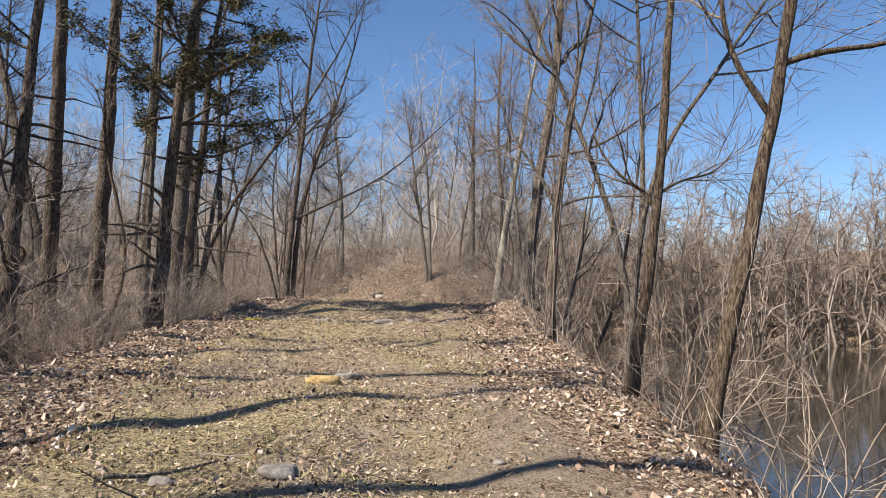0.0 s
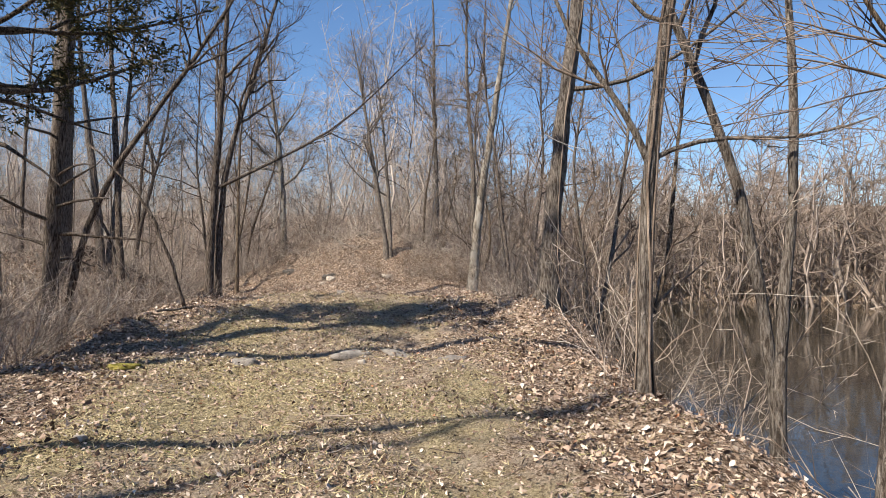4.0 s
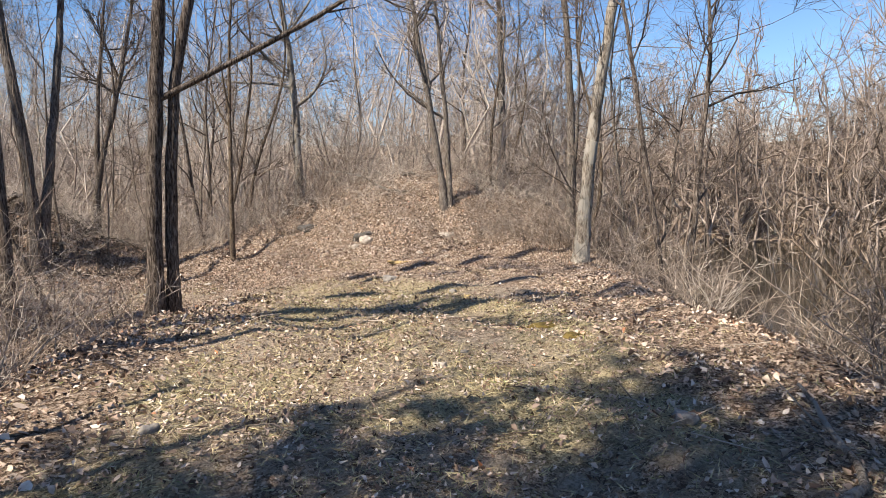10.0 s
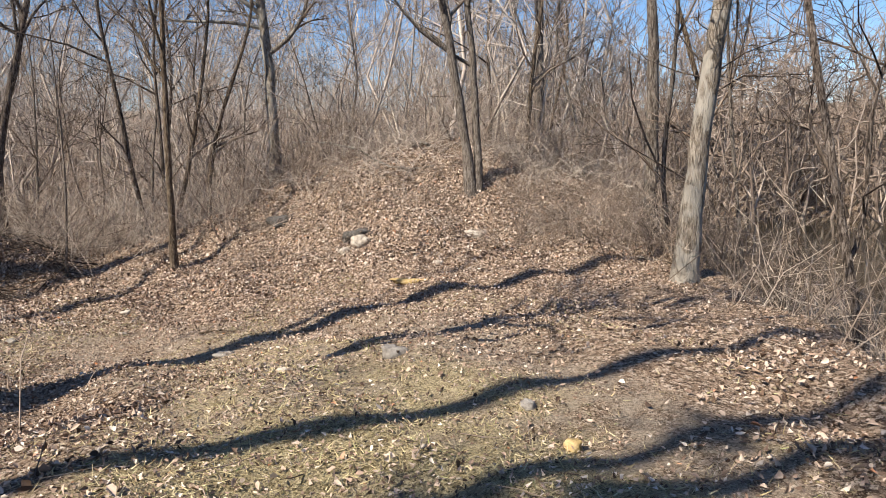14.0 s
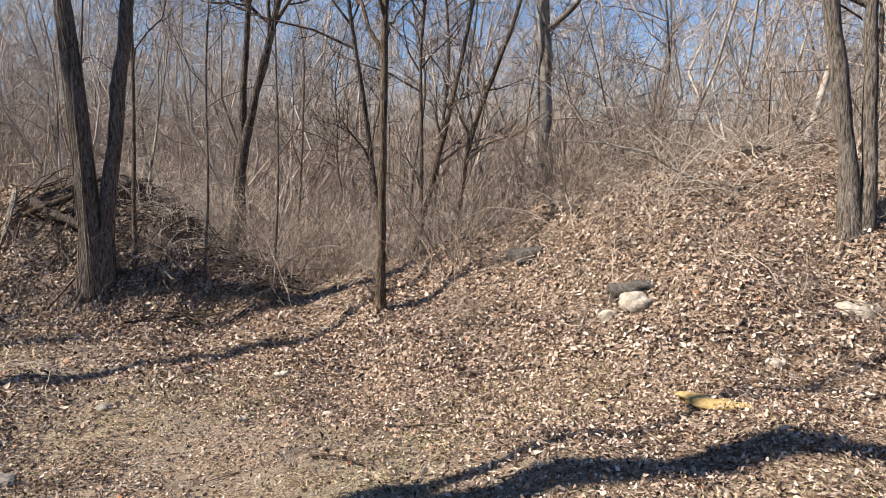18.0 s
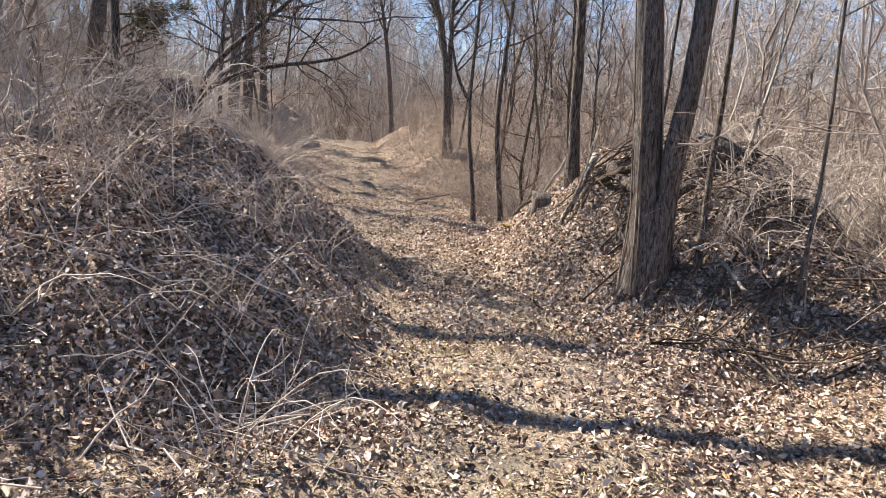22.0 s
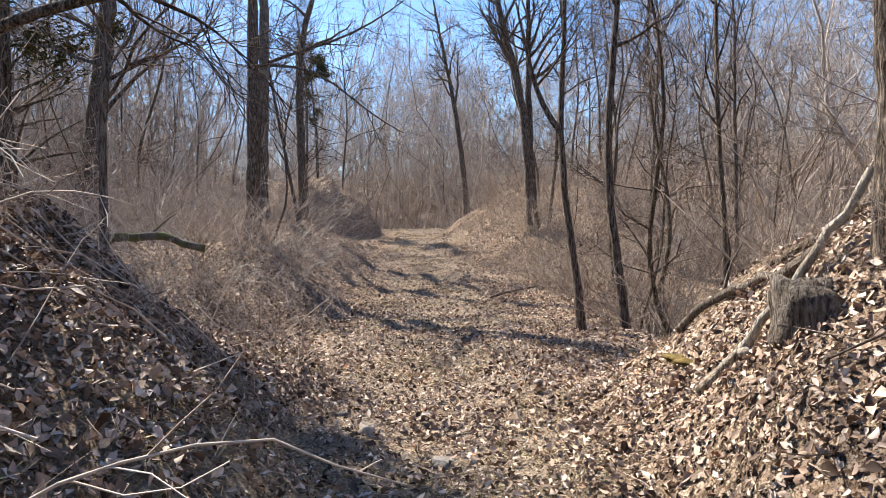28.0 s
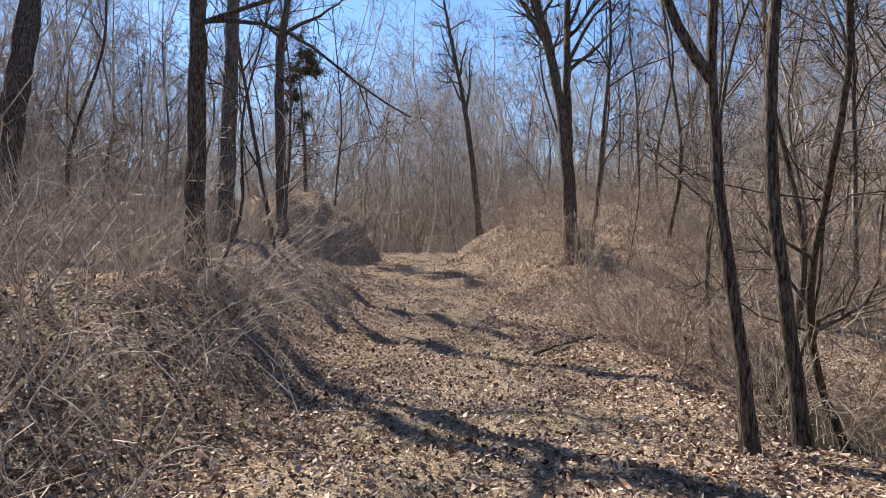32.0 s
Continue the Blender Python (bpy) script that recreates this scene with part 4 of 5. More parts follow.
undergrowth("undergrowth", "tangled pale tan undergrowth along the woodland lane", PALE_BRUSH, lambda x, y: (x < -6.5) & (y > 17))


def shrub_canes(seed, tall, stems, material):
    """A many-stemmed bare shrub with arching canes."""
    rng = np.random.default_rng(seed)
    foot = np.concatenate([rng.normal(0, 0.16, (stems, 2)), np.full((stems, 1), -0.12)], 1)
    lean = rng.normal(0, 0.33, (stems, 2))
    way = np.concatenate([lean, np.ones((stems, 1))], 1)
    ln = rng.uniform(0.45, 1.0, stems) * tall
    pts, n = [foot], 9
    for k in range(n - 1):
        way = way + np.concatenate([lean * 0.12 + rng.normal(0, 0.21, (stems, 2)), np.full((stems, 1), -0.02)], 1)
        way /= np.linalg.norm(way, axis=1, keepdims=True)
        pts.append(pts[-1] + way * (ln / (n - 1))[:, None])
    p = np.stack(pts, 1)
    r = rng.uniform(0.004, 0.011, stems)[:, None] * np.linspace(1, 0.3, n)[None]
    out = []
    for k in range(stems):
        c, rc = p[k:k + 1], r[k:k + 1]
        l1, q1 = sprout(rng, c, rc, 5, (0.25, 0.97), (20, 65), (0.4, 1.1), 4, 0.35, 0.45, 0.65)
        l2, q2 = sprout(rng, l1, np.maximum(q1, 0.003), 4, (0.2, 0.97), (20, 60), (0.2, 0.6), 3, 0.3, 0.4, 0.7, 0.5)
        v, f = merged([tubes([(c, rc, 4), (l1, np.maximum(q1, 0.003), 3)]), slivers(rng, l2[:, 0], l2[:, 2] - l2[:, 0], np.full(len(l2), 0.007))])
        out.append(mesh_of("cane", v, f, material))
    return out


def of_canes(name, canes, m, label, category, group):
    ob = new(name)
    ob.matrix_world = m
    for me in canes:
        part("cane", me, ob)
    return tagged(ob, label, category, group)


shrub_sizes = ((2.2, 9), (2.8, 8), (3.4, 7), (1.6, 12), (2.4, 10), (3.8, 6), (1.3, 13), (2.0, 9))
shrub_meshes = [[shrub_canes(300 + k, t, s, material) for k, (t, s) in enumerate(shrub_sizes)] for material in (BRUSH, PALE_BRUSH)]
shrub_words = ("bare tan many-stemmed shrub on the pond bank", "bare grey-brown shrub in the woodland brush", "bare shrub behind the leafy mound", "arching bramble canes on the earth bank", "bare shrub at the track edge")
zones = ((16, 1.9, 3.8, 12, 24, 0, 0), (7, 2.3, 3.8, 4, 9, 0, 0), (15, 2.0, 5.2, 22, 34, 0, 0), (46, -11, -5.1, 2, 24, 1, 0), (36, -5, 3, 31.7, 37, 2, 0), (34, -12.5, -5, 30.8, 37, 2, 0), (24, -18, -10, 19.0, 22.2, 3, 0), (70, -42, -17.5, 18, 25.4, 4, 0), (120, -40, -16.5, 30.4, 37, 4, 0))
for count, x0, x1, y0, y1, word, low in zones:
    for k, (x, y) in enumerate(spread(rng, count, x0, x1, y0, y1, 2.5, 0.7)):
        me = shrub_meshes[1 if (word > 2 and y < 28) else 0][rng.choice((0, 3, 6, 7, 4) if low else (0, 1, 2, 3, 4, 5, 7))]
        s = rng.uniform(0.75, 1.2)
        m = pose(x, y, ground_at(x, y), rng.normal(0, 5), rng.normal(0, 5), rng.uniform(0, 360)) @ Matrix.Scale(s, 4)
        if word == 0 and y > 15 and k % 2:  # the pond bank stays thin enough to see the water
            continue
        of_canes("shrub", me, m, shrub_words[word], "shrub", "bare shrubs")

# tan canes crowding the woodland edge of the dam, and a few at the brink above the pond
own = np.random.default_rng(78)
for k in range(28):
    x, y = (own.uniform(-6.3, -4.55), own.uniform(8.0, 19.5)) if k < 23 else (own.uniform(1.5, 2.1), own.uniform(6, 21))
    m = pose(x, y, ground_at(x, y), own.normal(0, 6), own.normal(0, 6), own.uniform(0, 360)) @ Matrix.Scale(own.uniform(0.6, 1.0), 4)
    of_canes("shrub", shrub_meshes[1 if k % 3 == 0 else 0][own.choice((0, 1, 2, 3, 4))], m, "grey-tan many-stemmed shrub at the edge of the dam", "shrub", "bare shrubs")

# low bramble canes on the earth banks
def bramble_mesh(seed):
    rng = np.random.default_rng(seed)
    b, n = 9, 9
    foot = np.concatenate([rng.normal(0, 0.12, (b, 2)), np.full((b, 1), -0.05)], 1)
    a = rng.uniform(0, 6.283, b)
    out = np.stack([np.cos(a), np.sin(a), 0 * a], 1)
    reach, high = rng.uniform(0.5, 1.5, b)[:, None, None], rng.uniform(0.25, 0.8, b)[:, None]
    t = np.linspace(0, 1, n)
    p = foot[:, None] + out[:, None] * reach * t[None, :, None]
    p[:, :, 2] += high * np.sin(t * 2.5)[None] ** 0.8 + 0.02
    p += np.cumsum(rng.normal(0, 0.018, p.shape), 1)
    r = rng.uniform(0.004, 0.008, b)[:, None] * np.linspace(1, 0.4, n)[None]
    canes = []
    for k in range(b):
        l1, q1 = sprout(rng, p[k:k + 1], r[k:k + 1], 4, (0.2, 0.95), (25, 70), (0.12, 0.5), 4, 0.2, 0.3, 0.7, 0.5)
        v, f = tubes([(p[k:k + 1], r[k:k + 1], 4), (l1, np.maximum(q1, 0.0022), 3)])
        canes.append(mesh_of("cane", v, [f], CANE))
    return canes


bramble_meshes = [bramble_mesh(330 + k) for k in range(5)]
for k in range(72):
    x, y = (rng.uniform(-14.5, -7.3), rng.uniform(22.6, 25.9)) if k < 20 else (rng.uniform(-12.5, -9.8), rng.uniform(29.9, 31.5)) if k < 34 else (rng.uniform(-4.5, 1.5), rng.uniform(30.4, 33)) if k < 58 else (rng.uniform(-26, -16), rng.uniform(23.2, 25.4))
    if from_track(x, y) < 1.25:
        continue
    of_canes("bramble", bramble_meshes[k % 5], pose(x, y, ground_at(x, y), 0, 0, rng.uniform(0, 360)) @ Matrix.Scale(rng.uniform(0.6, 1.0), 4), "pale dry arching bramble canes on the leafy bank", "bramble", "brambles on the banks")



def brushwood(name, label, count, x0, x1, y0, y1, length, thick, material, seed):
    """Dead sticks lying criss-cross on a bank."""
    rng = np.random.default_rng(seed)
    x, y = rng.uniform(x0, x1, count), rng.uniform(y0, y1, count)
    a, ln = rng.uniform(0, 6.283, count), rng.uniform(*length, count)
    t = np.linspace(-0.5, 0.5, 5)
    px, py = x[:, None] + np.cos(a)[:, None] * ln[:, None] * t, y[:, None] + np.sin(a)[:, None] * ln[:, None] * t
    pz = height(px, py) + 0.02 + rng.uniform(0, 0.12, (count, 1)) + rng.normal(0, 0.16, (count, 1)) * ln[:, None] * (t + 0.5)
    p = np.stack([px, py, pz], -1) + np.cumsum(rng.normal(0, 0.02, (count, 5, 3)), 1)
    r = rng.uniform(*thick, count)[:, None] * np.linspace(1, 0.45, 5)[None]
    l1, q1 = sprout(rng, p, r, 2, (0.3, 0.95), (25, 60), (0.15, 0.5), 4, 0.1, 0.3, 0.6, 0.5)
    v, f = tubes([(p, r, 5), (l1, np.maximum(q1, 0.002), 3)])
    tagged(new(name, mesh_of(name, v, [f], material)), label, "brushwood", kind="stuff")


brushwood("brushwood", "dark dead sticks heaped on the bank behind the big tree", 330, -13.4, -8.6, 29.2, 31.6, (0.3, 1.5), (0.004, 0.016), TWIG_DARK, 341)
brushwood("brushwood", "dry tan twigs strewn over the leafy mound", 420, -5.2, 1.2, 29.2, 32.8, (0.2, 1.2), (0.002, 0.008), BRUSH, 342)
brushwood("brushwood", "pale dry twigs strewn over the earth bank", 420, -16, -7.3, 22.3, 25.7, (0.2, 1.3), (0.002, 0.007), CANE, 343)

# young trees between the larger ones
young = []
for k, (top, rad) in enumerate(((8, 0.036), (10, 0.055), (6.5, 0.026), (11, 0.07), (9, 0.045), (12, 0.085))):
    r2 = np.random.default_rng(400 + k)
    pts = [(0, 0, 0)]
    for j in range(1, 6):
        pts.append((pts[-1][0] + r2.normal(0, 0.33), pts[-1][1] + r2.normal(0, 0.33), j * top / 7))
    young.append(bare_tree("young_tree", "slim bare young tree among the undergrowth", [pts], rad, top, 410 + k, (BARK_DARK, BARK_GREY, BARK_TAN)[k % 3], limbs=17, forks=6, twigs=7, fine=False, first=0.12, spread=(0.9, 2.9), rise=0.25, group="young trees", sides=6, flare=1.2))
places = np.concatenate([spread(rng, 24, -18, -6, -8, 18.5, 5.5), spread(rng, 16, -12.5, -4, 32.5, 41, 4), spread(rng, 8, 0, 4, 33.5, 44, 4), spread(rng, 4, -20, -9, 12, 20, 4.0), spread(rng, 28, -48, -18, 12, 24.6, 3.6), spread(rng, 36, -48, -22.5, 31.2, 42, 3.4), spread(rng, 13, 2.0, 3.8, 14, 30, 3), spread(rng, 4, -26, -22, 30.6, 33.6, 2.6)])
for k, (x, y) in enumerate(places):
    m = pose(x, y, ground_at(x, y) - 0.05, rng.normal(0, 3), rng.normal(0, 3), rng.uniform(0, 360)) @ Matrix.Scale(rng.uniform(0.8, 1.15), 4)
    if k < len(young):
        young[k].matrix_basis = m
    else:
        copy_thing(young[k % len(young)], pose(x, y, ground_at(x, y) - 0.05, rng.normal(0, 3), rng.normal(0, 3), rng.uniform(0, 360)))

# ---- cedar, rocks, fallen wood ----
def cedar(name, label, x, y, top, low, reach, seed, tilt=(0.0, 0.0), boughs=70, stout=0.15):
    rng = np.random.default_rng(seed)
    ob = new(name)
    o = np.array(on_ground(x, y))
    ob.location = o
    n = 14
    z = np.linspace(-0.15, top, n)
    p = np.stack([np.cumsum(rng.normal(0, 0.03, n)), np.cumsum(rng.normal(0, 0.03, n)), z], 1)[None]
    p[0, :, 0] += tilt[0] * (z / top) ** 2
    p[0, :, 1] += tilt[1] * (z / top) ** 2
    r = (stout * np.linspace(1, 0.15, n))[None]
    v, f = tubes([(p, r, 9)])
    part("trunk", mesh_of("trunk", v, [f], BARK_DARK, True), ob)
    l1, q1 = sprout(rng, p, r, boughs, (low / top, 0.97), (55, 95), (reach * 0.55, reach), 7, 0.15, 0.25, 0.35)
    dead, qd = sprout(rng, p, r, 14, (0.12, low / top), (60, 95), (0.8, 2.0), 6, -0.1, 0.3, 0.3)
    l2, q2 = sprout(rng, l1, q1, 9, (0.2, 0.99), (20, 65), (0.3, 0.9), 4, -0.1, 0.3, 0.6)
    v, f = tubes([(l1, q1, 4), (dead, qd, 4), (l2, np.maximum(q2, 0.004), 3)])
    part("crown", mesh_of("crown", v, [f], BARK_DARK), ob, "dark boughs and dead lower branches")
    at = np.concatenate([l2[:, 1:].reshape(-1, 3), l1[:, 3:].reshape(-1, 3)])
    at = np.repeat(at, 20, 0) + rng.normal(size=(len(at) * 20, 3)) * 0.06
    way = rng.normal(size=at.shape) * np.array([1, 1, 0.6]) + np.array([0, 0, -0.35])
    way *= (rng.uniform(0.05, 0.17, len(at)) / np.linalg.norm(way, axis=1))[:, None]
    v, f = slivers(rng, at, way, rng.uniform(0.014, 0.035, len(at)))
    part("foliage", mesh_of("foliage", v, [f], NEEDLES), ob, "dark olive scale-like cedar sprays")
    return tagged(ob, label, "cedar tree")


cedar("cedar", "dark olive evergreen cedar with a leaning trunk", -6.4, 16.7, 11.0, 6.0, 1.5, 501, (0.6, 0), 10)
cedar("cedar", "dark green evergreen cedar at the edge of the lane woods", -20.8, 21.4, 8.0, 2.8, 2.0, 502, (0.3, 0.1), 30, 0.13)
# never in view; added so that its shade covers the earth bank
cedar("cedar", "unseen evergreen cedar added to shade the earth bank", -17.8, 19.3, 9.0, 3.4, 2.1, 506, (0.2, 0.1), 12)
cedar("cedar", "dark shaggy-barked evergreen cedar in the brush beside the track", -5.35, 12.5, 10.5, 3.5, 3.1, 504, (1.4, -0.5), 48)
cedar("cedar", "olive-green cedar with dead lower branches in the woods", -7.1, 11.0, 10.5, 5.2, 2.2, 505, (0.3, 0), 13)
cedar("cedar", "olive evergreen beside the far track", -41.5, 23.9, 6.0, 2.6, 1.1, 503, (0, 0), 16, 0.08)


def rock(name, label, x, y, size, material, seed, sink=0.3, turn=0.0, lift=0.0, rough=0.24, category="rock", group="", tilt=0.0):
    rng = np.random.default_rng(seed)
    bm = bmesh.new()
    bmesh.ops.create_icosphere(bm, subdivisions=3, radius=1.0)
    off = Vector(rng.uniform(-50, 50, 3))
    for vert in bm.verts:
        c = vert.co.normalized()
        k = 1 + rough * 1.6 * noise.noise(c * 1.1 + off) - rough * 0.8 * abs(noise.noise(c * 1.9 + off)) + rough * 0.7 * noise.noise(c * 2.7 + off) + rough * 0.25 * noise.noise(c * 7 + off)
        flat = max(-0.62, min(0.62, c.z)) / 0.62 * 0.72 + c.z * 0.28
        vert.co = Vector((c.x * k * size[0] / 2, c.y * k * size[1] / 2, flat * k * size[2] / 2))
    me = bpy.data.meshes.new(name)
    bm.to_mesh(me)
    bm.free()
    me.materials.append(material)
    for p in me.polygons:
        p.use_smooth = True
    ob = new(name, me)
    ob.matrix_world = pose(x, y, ground_at(x, y) + size[2] * (0.5 - sink) + lift, tilt, 0, turn)
    return tagged(ob, label, category, group)


rock("stone", "ochre sandstone lump half sunk in the track", -1.15, 6.6, (0.34, 0.24, 0.15), STONE_OCHRE, 1, 0.45)
rock("stone", "small grey stone beside the ochre stone", -1.02, 7.15, (0.26, 0.2, 0.1), STONE, 2, 0.4)
rock("stone", "flat grey stone sunk in the leaves", -0.96, 4.1, (0.24, 0.2, 0.1), STONE, 3, 0.4)
rock("stone", "flat pale stone in a row across the track", -1.08, 12.34, (0.46, 0.3, 0.14), STONE, 4, 0.7, 10, rough=0.4, group="flat stones")
rock("stone", "flat pale stone in a row across the track", -0.6, 12.36, (0.4, 0.26, 0.13), STONE, 5, 0.7, -8, rough=0.4, group="flat stones")
rock("stone", "flat pale stone in a row across the track", -2.42, 12.2, (0.36, 0.22, 0.14), STONE, 6, 0.7, 15, rough=0.4, group="flat stones")
rock("stone", "flat pale stone in a row across the track", -2.12, 11.92, (0.4, 0.26, 0.14), STONE, 7, 0.7, 0, rough=0.4, group="flat stones")
rock("stone", "flat pale stone in a row across the track", 0.0, 12.2, (0.42, 0.24, 0.1), STONE, 8, 0.7, 5, rough=0.4, group="flat stones")
rock("stone", "small white stone on the track", -0.95, 12.0, (0.1, 0.08, 0.06), STONE_PALE, 9, 0.3)
rock("boulder", "rounded pale boulder set in the leafy mound", -2.92, 29.45, (0.34, 0.26, 0.2), STONE_PALE, 10, 0.35, 0)
rock("boulder", "smaller pale stone beside the boulder", -3.18, 29.42, (0.26, 0.18, 0.13), STONE_PALE, 11, 0.4, 20)
# dark lump put in for the dark hollow above the boulder
rock("boulder", "dark flat lump standing for the hollow over the boulder", -3.02, 29.72, (0.6, 0.34, 0.26), STONE_DARK, 12, 0.45, -6, 0.04, rough=0.45)
rock("slab", "dark flat slab lying on the mound's shoulder", -4.6, 31.0, (0.56, 0.4, 0.2), STONE_DARK, 14, 0.15, 12)
rock("slab", "flat ochre stone on the ground before the mound", -2.05, 27.6, (0.6, 0.22, 0.07), STONE_OCHRE, 15, 0.35, -5)
rock("stone", "grey stone in the grass by the turn", -2.07, 23.3, (0.22, 0.17, 0.12), STONE, 16, 0.35)
rock("stone", "small tan stone on the bare track", -0.97, 21.4, (0.12, 0.1, 0.08), STONE_OCHRE, 17, 0.3)
rock("stone", "pale stone low on the mound", -1.6, 28.6, (0.14, 0.12, 0.1), STONE_PALE, 18, 0.3)
rock("stone", "small grey stone on the track", -7.14, 26.43, (0.16, 0.12, 0.07), STONE, 19, 0.35)
rock("stone", "flat grey stone sunk in the leaves", -6.65, 25.15, (0.34, 0.2, 0.09), STONE, 20, 0.45)
rock("stone", "flat grey stone near the turn", -4.05, 25.2, (0.3, 0.2, 0.08), STONE, 21, 0.45)
rock("stone", "rounded grey stone on the track", -15.48, 26.79, (0.17, 0.14, 0.11), STONE_PALE, 22, 0.3)
rock("stone", "dark flat stone in the track", -14.9, 27.3, (0.2, 0.16, 0.06), STONE, 23, 0.4)
rock("broken_stump", "weathered grey-brown broken stump at the bank's end", -13.9, 29.15, (0.42, 0.34, 0.4), BARK_GREY, 24, 0.42, 25, rough=0.3, category="stump")
rock("rotten_stump", "dark crumbling upturned stump on the bank's crest", -12.0, 30.95, (0.95, 0.6, 0.62), BARK_DARK, 28, 0.25, 30, rough=0.5, category="stump")
rock("rotten_stump", "dark rotten stump in the brush on the bank", -13.3, 24.0, (0.5, 0.42, 0.5), BARK_DARK, 29, 0.3, 0, rough=0.5, category="stump")
rock("stone", "pale flat rock sunk in the bank", -14.4, 29.15, (0.24, 0.2, 0.1), STONE_PALE, 26, 0.5)
rock("moss_patch", "ochre moss on the worn foot of the bank", -15.3, 29.15, (0.42, 0.28, 0.055), MOSS_OCHRE, 27, 0.74, 30, category="moss", group="moss patches")
rock("moss_patch", "yellow-green moss cushion beside the track", -3.31, 11.80, (0.34, 0.22, 0.06), MOSS, 30, 0.62, 10, category="moss", group="moss patches")
rock("moss_patch", "yellow-green moss cushion beside the track", -3.46, 11.95, (0.26, 0.22, 0.06), MOSS, 31, 0.62, 40, category="moss", group="moss patches")
rock("moss_patch", "brownish yellow moss at the track edge", -0.3, 19.2, (0.46, 0.26, 0.05), MOSS_OCHRE, 32, 0.7, 20, category="moss", group="moss patches")
rock("moss_patch", "brownish yellow moss at the track edge", -0.2, 18.35, (0.3, 0.3, 0.05), MOSS_OCHRE, 33, 0.7, 70, category="moss", group="moss patches")
rock("stone", "pale stone showing in the mound's side", -0.97, 29.5, (0.46, 0.3, 0.22), STONE_PALE, 34, 0.7, 10)
for k in range(26):
    r3 = np.random.default_rng(900 + k)
    x, y = (-1.5 + r3.normal(0, 1.5), r3.uniform(3, 24)) if k < 13 else (r3.uniform(-24, -5), 27 + r3.normal(0, 0.8))
    s = r3.uniform(0.05, 0.12)
    rock("pebble", "small pale stone lying on the track", x, y, (s * 1.3, s, s * 0.6), (STONE, STONE_PALE)[k % 2], 40 + k, 0.35, r3.uniform(0, 180), group="pebbles on the track")


def stick(name, label, pts, r0, r1, material, seed, forks=2, category="branch", rest=True, fork_length=(0.2, 0.6)):
    """A fallen branch: a bent tapering stem with a few side shoots."""
    rng = np.random.default_rng(seed)
    p = [(x, y, (ground_at(x, y) if rest else 0) + z) for x, y, z in pts]
    path = resample(p, 14)
    o = path[0].copy()
    path = path - o + rng.normal(size=(14, 3)) * min(r0 * 0.35, 0.012)
    rad = np.linspace(r0, r1, 14) * (1 + 0.06 * rng.normal(size=14))
    ob = new(name)
    ob.location = o
    v, f = tubes([(path[None], rad[None], 8)])
    caps = [np.arange(8)[None, ::-1], np.arange(len(v) - 8, len(v))[None]]
    part("stem", mesh_of("stem", v, [f, *caps], material, False), ob)
    for k in range(forks):
        l1, q1 = sprout(rng, path[None], rad[None], 1, (0.3, 0.95), (30, 65), fork_length, 6, 0.15, 0.3, 0.55)
        v, f = tubes([(l1, np.maximum(q1, 0.003), 5)])
        part("side_shoot", mesh_of("side_shoot", v, [f], material), ob)
    return tagged(ob, label, category)


stick("fallen_branch", "bent bare branch lying on the shaded track edge", [(-0.26, 15.05, 0.03), (0.05, 15.08, 0.04), (0.24, 15.12, 0.05), (0.36, 15.5, 0.07), (0.45, 15.95, 0.16), (0.6, 16.35, 0.1)], 0.024, 0.01, BARK_PALE, 601, 2)
stick("fallen_branch", "dark forked twig lying in the leaves", [(-4.3, 15.1, 0.03), (-4.0, 15.35, 0.05), (-3.74, 15.77, 0.1), (-3.5, 15.6, 0.03)], 0.022, 0.01, BARK_GREY, 602, 2)
stick("fallen_branch", "long pale dead branch across the top of the mound", [(-1.61, 31.3, 0.02), (-2.0, 31.3, 0.06), (-2.48, 31.24, 0.14), (-3.03, 31.1, 0.5), (-3.49, 30.97, 0.85), (-4.3, 30.8, 1.5)], 0.03, 0.008, BARK_PALE, 603, 3)
stick("fallen_branch", "white broken branch on the mound's crest", [(-2.12, 31.98, 0.12), (-1.83, 32.06, 0.1), (-1.58, 32.13, 0.05)], 0.045, 0.03, BARK_PALE, 604, 1)
stick("fallen_branch", "thin dry stick lying on the leaves", [(-4.68, 26.17, 0.02), (-4.4, 26.2, 0.03), (-4.15, 26.16, 0.02)], 0.012, 0.006, BARK_TAN, 605, 1)
stick("fallen_branch", "thin dry stick lying on the track", [(-4.9, 26.9, 0.02), (-4.4, 27.0, 0.02), (-3.9, 27.15, 0.03)], 0.011, 0.006, BARK_TAN, 606, 1)
stick("fallen_branch", "short dark stick beside the track", [(-1.9, 3.8, 0.02), (-1.6, 4.1, 0.04), (-1.4, 4.5, 0.03)], 0.014, 0.007, BARK_GREY, 607, 1)
stick("leaning_pole", "dark dead sapling leaning in the brush", [(-3.95, 15.9, 0.0), (-4.43, 15.8, 1.55), (-5.1, 15.8, 2.75), (-5.45, 15.8, 3.3)], 0.03, 0.014, BARK_DARK, 608, 3)
stick("leaning_pole", "dark dead sapling leaning in the brush", [(-7.0, 22.9, 0.0), (-7.8, 22.9, 1.4), (-8.7, 22.9, 3.0)], 0.05, 0.025, BARK_DARK, 609, 3)
stick("leaning_pole", "thin dark pole leaning over the leaves", [(-5.5, 20.4, 0.0), (-6.3, 20.5, 0.7), (-7.4, 20.6, 1.6)], 0.04, 0.02, BARK_DARK, 610, 2)
